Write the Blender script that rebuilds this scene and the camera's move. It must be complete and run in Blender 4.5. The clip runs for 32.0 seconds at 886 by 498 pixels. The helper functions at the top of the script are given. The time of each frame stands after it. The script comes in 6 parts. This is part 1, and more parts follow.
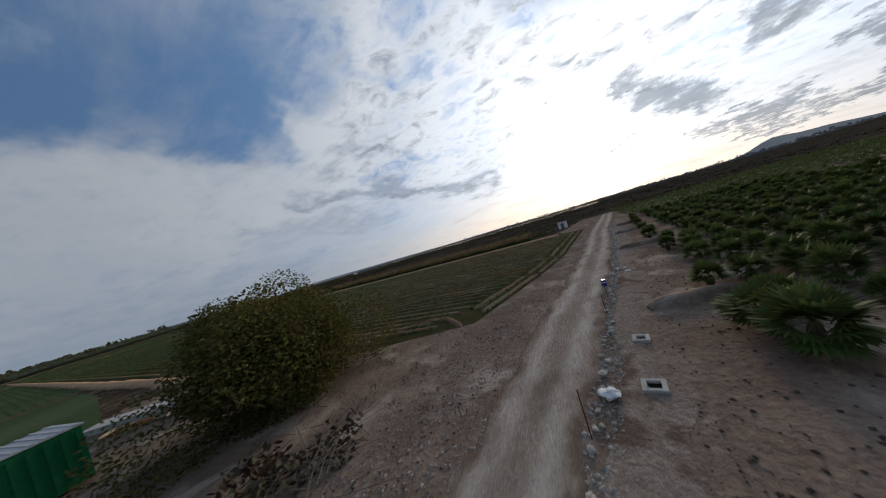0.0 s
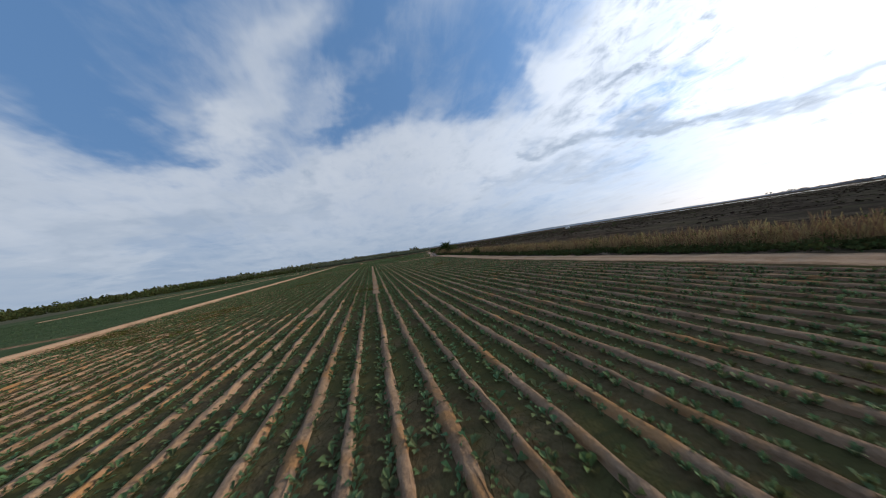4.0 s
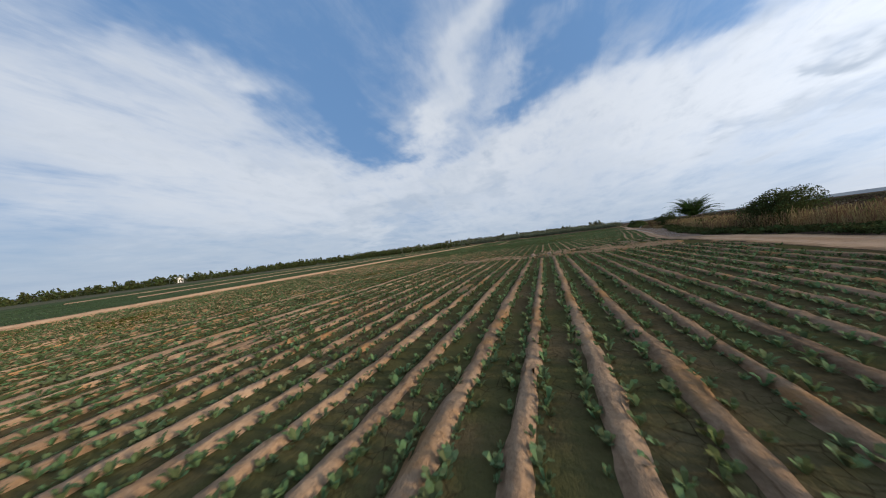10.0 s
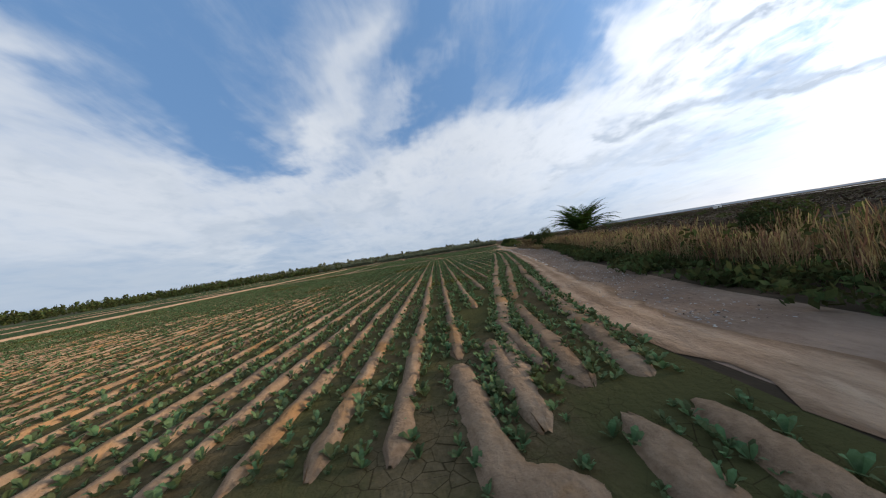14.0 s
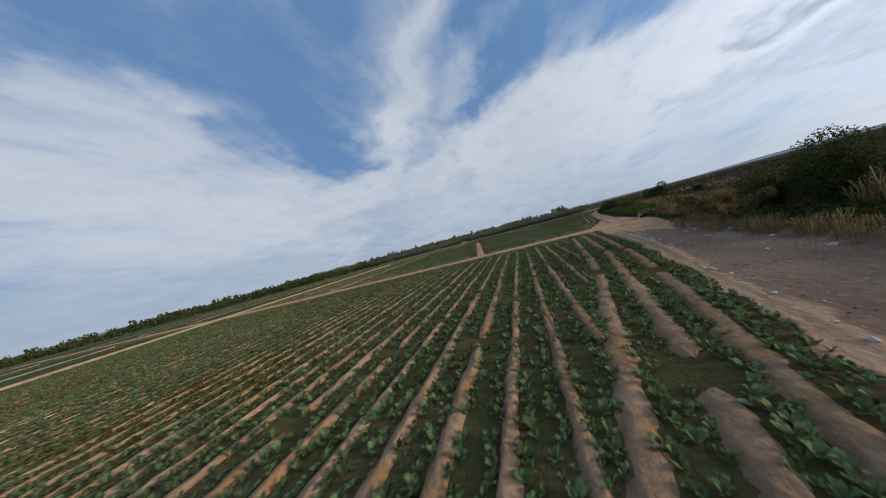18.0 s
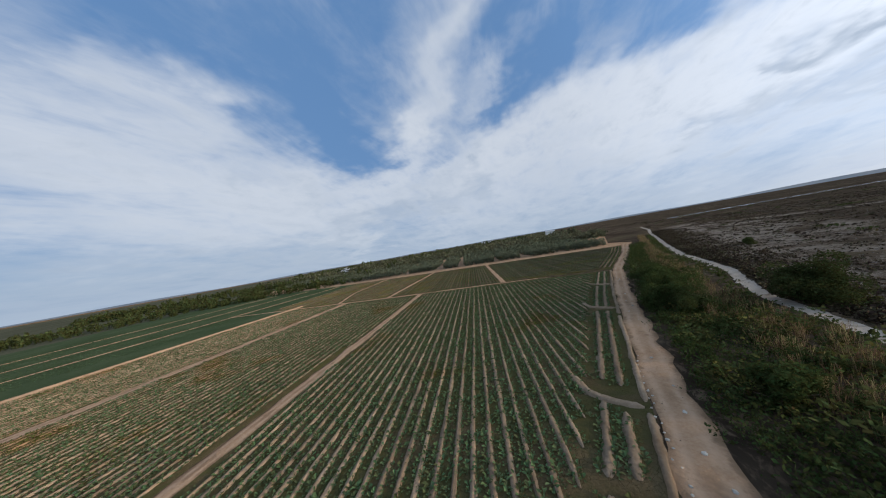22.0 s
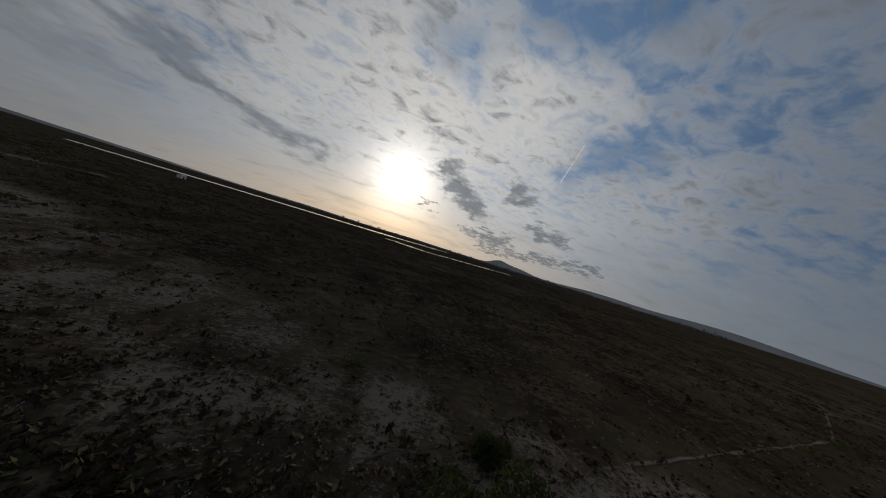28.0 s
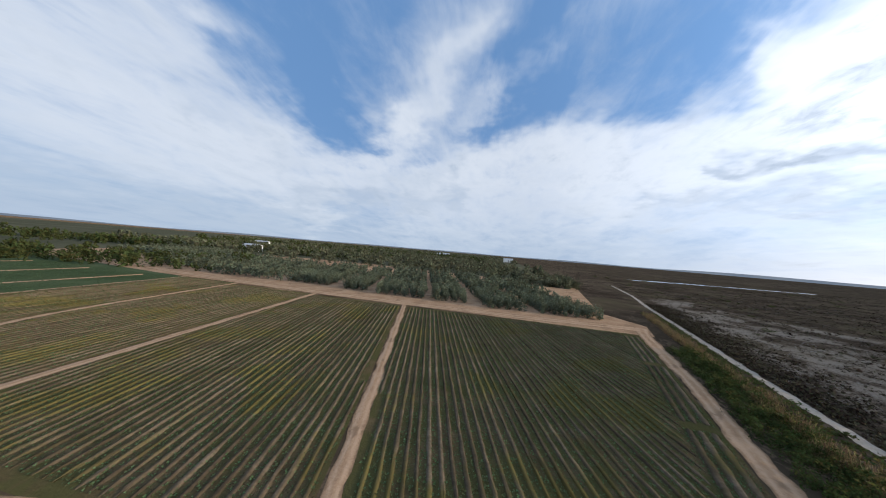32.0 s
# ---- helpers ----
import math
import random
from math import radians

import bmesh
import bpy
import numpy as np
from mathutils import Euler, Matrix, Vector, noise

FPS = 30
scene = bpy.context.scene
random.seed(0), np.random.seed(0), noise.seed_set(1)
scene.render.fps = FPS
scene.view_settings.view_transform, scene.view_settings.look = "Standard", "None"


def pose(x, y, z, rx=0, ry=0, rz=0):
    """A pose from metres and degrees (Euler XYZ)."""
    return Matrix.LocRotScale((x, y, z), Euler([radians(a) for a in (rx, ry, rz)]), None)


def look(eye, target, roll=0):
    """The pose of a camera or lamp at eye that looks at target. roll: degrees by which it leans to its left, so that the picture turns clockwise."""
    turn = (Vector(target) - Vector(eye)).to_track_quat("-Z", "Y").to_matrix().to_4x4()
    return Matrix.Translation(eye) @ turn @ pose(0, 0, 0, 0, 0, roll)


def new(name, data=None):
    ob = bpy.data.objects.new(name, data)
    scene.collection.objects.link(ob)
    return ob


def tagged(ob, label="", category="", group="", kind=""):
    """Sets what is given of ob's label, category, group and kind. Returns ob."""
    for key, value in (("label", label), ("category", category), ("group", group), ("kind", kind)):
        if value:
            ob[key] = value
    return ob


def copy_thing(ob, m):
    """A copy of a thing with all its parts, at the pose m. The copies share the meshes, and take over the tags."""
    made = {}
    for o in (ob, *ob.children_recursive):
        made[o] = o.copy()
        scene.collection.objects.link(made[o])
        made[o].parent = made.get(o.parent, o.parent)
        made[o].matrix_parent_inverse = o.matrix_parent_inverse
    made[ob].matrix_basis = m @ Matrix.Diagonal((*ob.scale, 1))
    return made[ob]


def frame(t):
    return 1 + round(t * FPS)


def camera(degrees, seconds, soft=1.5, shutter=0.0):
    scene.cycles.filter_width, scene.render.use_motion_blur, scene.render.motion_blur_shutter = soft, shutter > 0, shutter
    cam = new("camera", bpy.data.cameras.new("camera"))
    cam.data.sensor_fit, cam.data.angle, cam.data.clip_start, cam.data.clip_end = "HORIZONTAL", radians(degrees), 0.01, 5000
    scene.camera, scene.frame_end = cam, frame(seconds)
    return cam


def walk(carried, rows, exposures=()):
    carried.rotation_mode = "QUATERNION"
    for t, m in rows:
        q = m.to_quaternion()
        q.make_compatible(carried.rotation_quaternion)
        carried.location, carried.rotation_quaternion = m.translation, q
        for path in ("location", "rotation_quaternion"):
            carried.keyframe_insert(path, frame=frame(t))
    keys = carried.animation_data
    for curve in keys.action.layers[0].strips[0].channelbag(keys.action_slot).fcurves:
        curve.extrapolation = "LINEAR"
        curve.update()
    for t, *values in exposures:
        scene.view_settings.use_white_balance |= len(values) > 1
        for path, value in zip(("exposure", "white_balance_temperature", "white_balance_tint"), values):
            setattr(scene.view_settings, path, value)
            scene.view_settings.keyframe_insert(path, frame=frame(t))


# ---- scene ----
cam = camera(118.13, 32.0, soft=1.1, shutter=0.08)
# seconds, place in metres, turn in degrees
PATH = [
    (0.0, -43.40, -70.85, 4.00, 89.41, 16.58, -61.50),
    (0.5, -38.24, -71.18, 3.90, 89.31, 16.23, -61.44),
    (1.0, -33.52, -71.54, 3.68, 89.55, 11.97, -59.04),
    (1.5, -29.27, -71.86, 3.74, 89.67, 7.79, -51.67),
    (2.0, -25.01, -71.61, 3.78, 89.45, 7.14, -42.53),
    (2.5, -20.13, -69.87, 3.93, 89.45, 8.16, -32.61),
    (3.0, -16.27, -66.27, 3.67, 89.45, 8.23, -27.53),
    (3.5, -13.28, -61.90, 3.34, 89.44, 9.02, -23.08),
    (5.5, -5.60, -34.59, 3.41, 89.00, 7.22, 10.96),
    (6.0, -4.94, -29.81, 3.17, 88.99, 8.64, 14.22),
    (6.5, -3.72, -25.56, 2.95, 89.01, 9.84, 16.60),
    (7.0, -2.95, -20.68, 2.69, 89.08, 10.49, 18.72),
    (7.5, -1.80, -15.61, 2.40, 88.99, 10.47, 20.71),
    (8.0, -0.77, -10.06, 2.27, 89.06, 11.55, 20.40),
    (8.5, -0.37, -4.76, 2.05, 89.12, 5.79, 21.91),
    (9.0, -0.00, -0.00, 1.95, 89.18, 6.37, 21.19),
    (9.5, -0.02, 4.19, 2.06, 89.28, 7.61, 20.79),
    (10.0, -0.11, 8.77, 2.09, 89.37, 7.21, 21.04),
    (10.5, -0.34, 13.95, 2.06, 89.38, 7.27, 20.96),
    (11.0, -0.52, 18.96, 2.01, 89.66, 10.96, 20.32),
    (11.5, -0.41, 23.86, 2.00, 89.43, 11.82, 19.92),
    (12.0, 0.19, 28.45, 2.02, 89.89, 14.28, 15.51),
    (12.5, 1.12, 32.06, 2.05, 89.67, 18.71, 0.89),
    (13.0, 2.97, 35.19, 2.22, 89.34, 13.29, -4.23),
    (13.5, 5.35, 38.07, 2.32, 89.78, 12.06, -4.48),
    (14.0, 7.64, 39.38, 2.20, 90.20, 9.09, -1.45),
    (14.5, 9.44, 40.82, 2.17, 90.00, 7.57, 7.31),
    (16.5, 13.48, 56.11, 3.16, 89.47, 13.08, 30.65),
    (17.0, 13.70, 62.31, 3.06, 89.67, 11.98, 30.54),
    (17.5, 13.97, 67.84, 3.06, 89.28, 15.62, 21.98),
    (18.0, 15.00, 73.34, 2.90, 88.85, 14.89, 16.31),
    (18.5, 17.26, 79.63, 2.79, 89.22, 12.93, 16.02),
    (19.0, 19.33, 86.07, 2.62, 89.17, 10.07, 16.98),
    (19.5, 21.11, 92.00, 2.66, 89.45, 10.87, 17.32),
    (20.0, 22.50, 97.36, 3.96, 89.22, 8.96, 17.74),
    (20.5, 23.37, 101.82, 6.30, 89.52, 11.95, 16.59),
    (21.0, 24.07, 106.19, 7.42, 89.63, 9.50, 17.90),
    (21.5, 24.61, 110.37, 8.34, 89.60, 8.99, 18.39),
    (22.0, 25.14, 114.05, 8.97, 89.97, 10.05, 18.79),
    (22.5, 25.76, 118.16, 9.50, 89.90, 15.00, 10.54),
    (23.0, 26.49, 121.50, 9.62, 89.79, 5.59, 1.14),
    (23.5, 27.63, 124.56, 9.87, 90.10, -6.58, -9.99),
    (24.0, 27.92, 127.68, 10.00, 90.13, -3.88, -26.83),
    (24.5, 28.45, 130.18, 9.95, 90.17, -6.01, -39.89),
    (25.0, 29.50, 132.79, 9.61, 89.94, -14.40, -46.42),
    (25.5, 30.44, 135.69, 9.06, 90.08, -12.21, -59.05),
    (26.0, 30.61, 139.10, 8.40, 90.21, -12.40, -72.55),
    (26.5, 31.35, 141.71, 8.04, 90.83, -13.86, -88.48),
    (28.5, 39.98, 150.09, 10.14, 89.82, -17.69, -104.91),
    (29.0, 39.06, 152.48, 10.81, 90.42, -19.68, -78.59),
    (29.5, 37.54, 154.95, 11.52, 90.61, -18.64, -51.97),
    (30.0, 35.53, 156.35, 11.94, 90.57, -17.51, -32.20),
    (30.5, 32.85, 157.25, 11.92, 90.75, -20.57, -29.15),
    (31.0, 29.74, 158.51, 11.92, 90.75, -10.90, -20.36),
    (31.5, 27.06, 159.40, 12.05, 90.45, -3.29, -1.89),
    (32.0, 23.95, 160.02, 12.24, 90.36, -4.79, 10.09),
]

# seconds, stops, kelvin, tint
EXPO = [
    (0.0, -0.5, 6650, 10), (1.0, -0.6, 6600, 10), (2.0, -0.7, 6450, 10), (3.0, -0.4, 6350, 10), (3.5, -0.1, 6350, 10), (6.0, 0.4, 6500, 10), (9.0, 0.4, 6650, 10), (12.0, 0.45, 6700, 10), (14.0, 0.45, 6700, 10),
    (17.0, 0.2, 6500, 10), (19.0, 0.2, 6600, 10), (21.0, 0.25, 6550, 10), (22.5, 0.3, 6450, 10), (23.5, 0.3, 6500, 10), (24.0, 0.1, 6550, 10), (24.5, -0.2, 6650, 10), (25.0, -0.65, 6800, 10), (25.5, -1.2, 7000, 10), (26.0, -1.45, 7150, 10),
    (28.5, -1.6, 7200, 10), (29.0, -1.55, 7200, 10), (30.0, -0.9, 6700, 10), (31.0, -0.45, 6500, 10), (31.5, 0.15, 6450, 10), (32.0, 0.5, 6450, 10),
]
walk(cam, [(r[0], pose(*r[1:])) for r in PATH], EXPO)

# ---- world: low sun behind thin cloud, broken cloud over blue ----
SUN_AZ, SUN_EL = radians(92.0), radians(11.5)      # clockwise from +y
sun_dir = Vector((math.sin(SUN_AZ) * math.cos(SUN_EL), math.cos(SUN_AZ) * math.cos(SUN_EL), math.sin(SUN_EL)))


class Nodes:
    """Short hand for node trees."""

    def __init__(self, tree):
        self.t = tree
        self.t.nodes.clear()

    def n(self, kind, **kw):
        node = self.t.nodes.new(kind)
        ins = kw.pop("ins", {})
        if "operation" in kw:
            node.operation = kw["operation"]
        if "use_clamp" in kw:
            node.use_clamp = kw["use_clamp"]
        if "interpolation_type" in kw:
            node.interpolation_type = kw["interpolation_type"]
        if "data_type" in kw:
            node.data_type = kw["data_type"]
        if "attribute_name" in kw:
            node.attribute_name = kw["attribute_name"]
        if "feature" in kw:
            node.feature = kw["feature"]
        for k, v in ins.items():
            sock = node.inputs[k]
            if isinstance(v, bpy.types.NodeSocket):
                self.t.links.new(v, sock)
            else:
                sock.default_value = v
        return node

    def math(self, op, a, b=0.0, c=0.0, clamp=False):
        return self.n("ShaderNodeMath", operation=op, use_clamp=clamp, ins={0: a, 1: b, 2: c}).outputs[0]

    def vec(self, op, a, b=(0, 0, 0)):
        node = self.n("ShaderNodeVectorMath", operation=op, ins={0: a, 1: b})
        return node.outputs["Value"] if op in ("DOT_PRODUCT", "LENGTH", "DISTANCE") else node.outputs["Vector"]

    def noise(self, vec, scale, detail=4.0, rough=0.55, distort=0.0, out="Fac"):
        return self.n("ShaderNodeTexNoise", ins={"Vector": vec, "Scale": scale, "Detail": detail, "Roughness": rough, "Distortion": distort}).outputs[out]

    def ramp(self, fac, stops, mode="LINEAR"):
        node = self.n("ShaderNodeValToRGB", ins={0: fac})
        r = node.color_ramp
        r.interpolation = mode
        while len(r.elements) < len(stops):
            r.elements.new(0.5)
        for e, (p, c) in zip(r.elements, stops):
            e.position = p
            e.color = (*c, 1) if len(c) == 3 else c
        return node.outputs[0]

    def step(self, v, lo, hi):
        return self.n("ShaderNodeMapRange", interpolation_type="SMOOTHSTEP", ins={0: v, 1: lo, 2: hi, 3: 0.0, 4: 1.0}).outputs[0]

    def mix(self, fac, a, b):
        node = self.n("ShaderNodeMix", data_type="RGBA")
        for k, v in ((0, fac), (6, a), (7, b)):
            if isinstance(v, bpy.types.NodeSocket):
                self.t.links.new(v, node.inputs[k])
            else:
                node.inputs[k].default_value = v if k == 0 else (*v, 1)
        return node.outputs[2]


def az_el(az, el):
    """Direction from degrees to the left of +y and degrees up."""
    a, e = radians(az), radians(el)
    return (-math.sin(a) * math.cos(e), math.cos(a) * math.cos(e), math.sin(e))


world = bpy.data.worlds.new("sky")
scene.world = world
world.use_nodes = True
N = Nodes(world.node_tree)
way = N.n("ShaderNodeTexCoord").outputs["Generated"]
sep = N.n("ShaderNodeSeparateXYZ", ins={0: way})
up = N.math("MAXIMUM", sep.outputs[2], 0.0)
air = N.n("ShaderNodeTexSky")
air.sky_type, air.sun_disc, air.sun_elevation, air.sun_rotation = "NISHITA", False, SUN_EL, SUN_AZ
air.altitude, air.air_density, air.dust_density, air.ozone_density = 20.0, 1.0, 1.6, 1.5


# the way as degrees to the left of +y and degrees up, pushed about a little
turn_d = N.math("MULTIPLY", N.math("ARCTAN2", N.math("MULTIPLY", sep.outputs[0], -1.0), sep.outputs[1]), 57.2958)
rise_d = N.math("MULTIPLY", N.math("ARCSINE", up), 57.2958)
plane_s = N.math("DIVIDE", 1.0, N.math("ADD", up, 0.20))
sheet = N.vec("MULTIPLY", way, N.n("ShaderNodeCombineXYZ", ins={0: plane_s, 1: plane_s, 2: 0.0}).outputs[0])


def sheet_noise(turn, stretch, scale, detail, rough, distort, out="Fac"):
    """Noise on the cloud sheet, drawn out along one way."""
    at = N.n("ShaderNodeMapping", ins={"Vector": sheet, "Rotation": (0, 0, radians(turn)), "Scale": (1.0, stretch, 1.0)}).outputs[0]
    return N.noise(at, scale, detail, rough, distort, out)


push = N.vec("SUBTRACT", sheet_noise(0, 1.0, 2.2, 4.0, 0.6, 0.0, "Color"), (0.5, 0.5, 0.5))
degrees_at = N.n("ShaderNodeCombineXYZ", ins={0: turn_d, 1: rise_d, 2: 0.0}).outputs[0]
degrees_at = N.vec("ADD", degrees_at, N.vec("MULTIPLY", push, (26.0, 16.0, 0.0)))


def streak(az0, el0, az1, el1, wide, place=None):
    """A soft bar of sky between two places."""
    a, d = (az0, el0, 0.0), Vector((az1 - az0, el1 - el0, 0.0))
    off = N.vec("SUBTRACT", place or degrees_at, a)
    along = N.math("DIVIDE", N.vec("DOT_PRODUCT", off, tuple(d)), max(d.length_squared, 0.01), clamp=True)
    foot = N.n("ShaderNodeVectorMath", operation="SCALE", ins={0: tuple(d), "Scale": along}).outputs[0]
    far = N.vec("DISTANCE", off, foot)
    return N.math("POWER", 2.718, N.math("MULTIPLY", N.math("MULTIPLY", far, far), -1.0 / (wide * wide)))


# where the cloud lies and where the blue shows: two places, width, amount
CLOUD = [(80, 24, 44, 15, 10, 0.50), (70, 10, 40, 8, 8, 0.25), (37, 6, 21, 25, 4.2, 0.46), (21, 25, 6, 40, 3.4, 0.40), (24, 12, -20, 25, 5.0, 0.50), (14, 8, -40, 14, 9, 0.45), (-18, 17, -48, 22, 6, 0.35),
         (-46, 27, -62, 42, 5.0, 0.60), (-64, 22, -84, 36, 15, 0.50), (-96, 22, -112, 28, 12, 0.40), (-39, 31, -43, 28, 2.6, 0.45), (-120, 12, -140, 16, 11, 0.35), (-112, 32, -128, 33, 6, 0.40), (6, 27, -10, 38, 2.2, 0.30), (66, 31, 60, 29, 3.0, 0.35)]
BLUE = [(62, 38, 36, 32, 8.5, 0.52), (38, 27, 31, 20, 4.0, 0.42), (26, 42, 10, 52, 6, 0.45), (4, 25, -10, 31, 3.6, 0.42), (-2, 36, -12, 46, 5.0, 0.50), (-14, 34, -34, 36, 7.0, 0.40), (-20, 28, -29, 27, 3.0, 0.35),
        (-53, 37, -60, 33, 2.6, 0.42), (-90, 37, -98, 36, 3.5, 0.42), (-38, 26, -34, 24, 2.4, 0.22), (-126, 24, -134, 27, 4.0, 0.45), (-112, 42, -130, 46, 5, 0.35), (-70, 46, -90, 52, 6, 0.30), (20, 16, 30, 12, 2.5, 0.16)]
bulk = sheet_noise(38, 0.55, 2.6, 7.0, 0.60, 0.5)
wisp = sheet_noise(50, 0.42, 6.0, 6.0, 0.62, 0.5)
curds = sheet_noise(20, 0.75, 10.0, 5.0, 0.62, 0.5)
clear = N.step(rise_d, 3.0, 20.0)
sunward = N.step(turn_d, -35.0, -60.0)
fine_c = N.math("MULTIPLY", N.math("SUBTRACT", curds, 0.5), N.math("MULTIPLY", clear, N.math("ADD", 0.35, N.math("MULTIPLY", sunward, 0.65))))
fine_w = N.math("MULTIPLY", N.math("SUBTRACT", wisp, 0.5), N.math("ADD", 0.35, N.math("MULTIPLY", clear, 0.65)))
cover = N.math("ADD", 0.48, N.math("ADD", N.math("MULTIPLY", N.math("SUBTRACT", bulk, 0.5), 0.95), N.math("ADD", N.math("MULTIPLY", fine_c, N.math("ADD", 1.0, sunward)), N.math("MULTIPLY", fine_w, 1.0))))
for *bar, amount in CLOUD:
    cover = N.math("ADD", cover, N.math("MULTIPLY", streak(*bar), amount))
for *bar, amount in BLUE:
    cover = N.math("SUBTRACT", cover, N.math("MULTIPLY", streak(*bar), amount))
veil = N.math("MULTIPLY", N.step(cover, -0.02, 1.25), 0.92)
near = N.vec("DOT_PRODUCT", way, tuple(sun_dir))
near01 = N.math("MAXIMUM", near, 0.0)
halo = N.math("POWER", near01, 6.0)
core = N.math("POWER", near01, 120.0)
disc = N.math("POWER", near01, 520.0)
wide_glow = N.math("POWER", near01, 2.0)
# cloud light: white where thin, grey where thick, brighter towards the sun
thick = N.step(N.math("ADD", N.math("ADD", 0.04, N.math("MULTIPLY", fine_c, 0.95)), N.math("ADD", N.math("MULTIPLY", bulk, 0.54), N.math("MULTIPLY", wisp, 0.30))), 0.42, 0.76)
for *bar, amount in ((38, 8, 8, 11, 2.6, 0.60), (22, 13, 10, 17, 2.0, 0.30), (78, 4, 40, 4, 4, 0.45), (-38, 17, -76, 11, 1.6, 0.75), (-48, 24, -60, 19, 1.5, 0.35), (-26, 12, -52, 9, 1.8, 0.40), (54, 20, 40, 13, 2.0, 0.25)):
    thick = N.math("ADD", thick, N.math("MULTIPLY", streak(*bar), amount), clamp=True)
grey = N.mix(thick, (0.76, 0.82, 0.91), (0.50, 0.59, 0.72))
warm = N.mix(N.step(up, 0.02, 0.16), (1.0, 0.80, 0.54), (1.0, 0.97, 0.92))
lit = N.mix(N.math("MULTIPLY", N.math("MULTIPLY", halo, 0.62), N.math("SUBTRACT", 1.0, N.math("MULTIPLY", thick, 0.75))), grey, warm)
blue = N.n("ShaderNodeVectorMath", operation="SCALE", ins={0: air.outputs[0], "Scale": 0.115}).outputs[0]
blue = N.mix(0.75, blue, (0.165, 0.345, 0.68))
blue = N.mix(N.math("MULTIPLY", halo, 0.45), blue, (0.27, 0.40, 0.56))
sky = N.mix(veil, blue, lit)
# pale haze low down
haze = N.math("POWER", N.math("SUBTRACT", 1.0, up, clamp=True), 12.0)
low = N.mix(N.math("POWER", near01, 2.6), (0.52, 0.63, 0.76), (1.0, 0.81, 0.57))
sky = N.mix(N.math("MULTIPLY", haze, 0.60), sky, low)
# dark banks beside the glow
bank = 0.0
still_at = N.n("ShaderNodeCombineXYZ", ins={0: turn_d, 1: rise_d, 2: 0.0}).outputs[0]
bank_at = N.vec("ADD", still_at, N.vec("MULTIPLY", N.vec("SUBTRACT", sheet_noise(0, 1.0, 7.0, 5.0, 0.65, 0.0, "Color"), (0.5, 0.5, 0.5)), (13.0, 9.0, 0.0)))
for bar in ((-100.5, 17.0, -103.5, 14.5, 2.6), (-103.0, 13.5, -109.0, 10.0, 2.6), (-116.0, 15.5, -118.5, 14.5, 2.4), (-122.5, 9.3, -127.0, 8.0, 1.7), (-108.0, 5.0, -117.0, 5.2, 1.3), (-97.0, 8.5, -99.0, 8.2, 0.9), (-112.0, 2.8, -135.0, 4.8, 0.9)):
    bank = N.math("MAXIMUM", bank, streak(*bar, place=bank_at))
ragged = N.noise(N.n("ShaderNodeMapping", ins={"Vector": way, "Scale": (1.0, 1.0, 2.6)}).outputs[0], 14.0, 6.0, 0.62, 0.3)
bank = N.math("MULTIPLY", N.step(N.math("ADD", N.math("MULTIPLY", bank, 1.1), N.math("MULTIPLY", N.math("SUBTRACT", ragged, 0.5), 1.9)), 0.22, 1.22), 0.70)
glow = N.math("ADD", N.math("MULTIPLY", halo, 0.62), N.math("ADD", N.math("ADD", N.math("MULTIPLY", core, 1.9), N.math("MULTIPLY", wide_glow, 0.52)), N.math("MULTIPLY", disc, 1.2)))
thin = N.math("POWER", N.math("MAXIMUM", N.vec("DOT_PRODUCT", way, az_el(-126, 24)), 0.0), 4.0)
glow = N.math("ADD", glow, N.math("MULTIPLY", thin, 0.36))
glow = N.math("MULTIPLY", glow, N.math("SUBTRACT", 1.0, bank))
# thick cloud lets less of the glow through
glow = N.math("MULTIPLY", glow, N.math("SUBTRACT", 1.18, N.math("MULTIPLY", thick, 0.86)))
level = N.math("ADD", 0.69, glow)
sky = N.mix(N.math("MULTIPLY", bank, 0.75), sky, (0.38, 0.47, 0.59))
# a short bright vapour trail
trail = N.math("LESS_THAN", N.math("ABSOLUTE", N.vec("DOT_PRODUCT", way, (-0.4579, -0.8503, -0.2594))), 0.0016)
trail = N.math("MULTIPLY", trail, N.math("LESS_THAN", N.vec("DISTANCE", way, (0.7572, -0.5259, 0.3874)), 0.064))
sky = N.mix(N.math("MULTIPLY", trail, 0.6), sky, (1.0, 0.97, 0.92))
back = N.n("ShaderNodeBackground", ins={"Color": sky, "Strength": level})
N.n("ShaderNodeOutputWorld", ins={"Surface": back.outputs[0]})

sun = new("sun", bpy.data.lights.new("sun", "SUN"))
sun.data.energy, sun.data.angle, sun.data.color = 2.9, radians(8), (1.0, 0.82, 0.62)
sun.matrix_world = look((0, 0, 50), Vector((0, 0, 50)) - sun_dir)


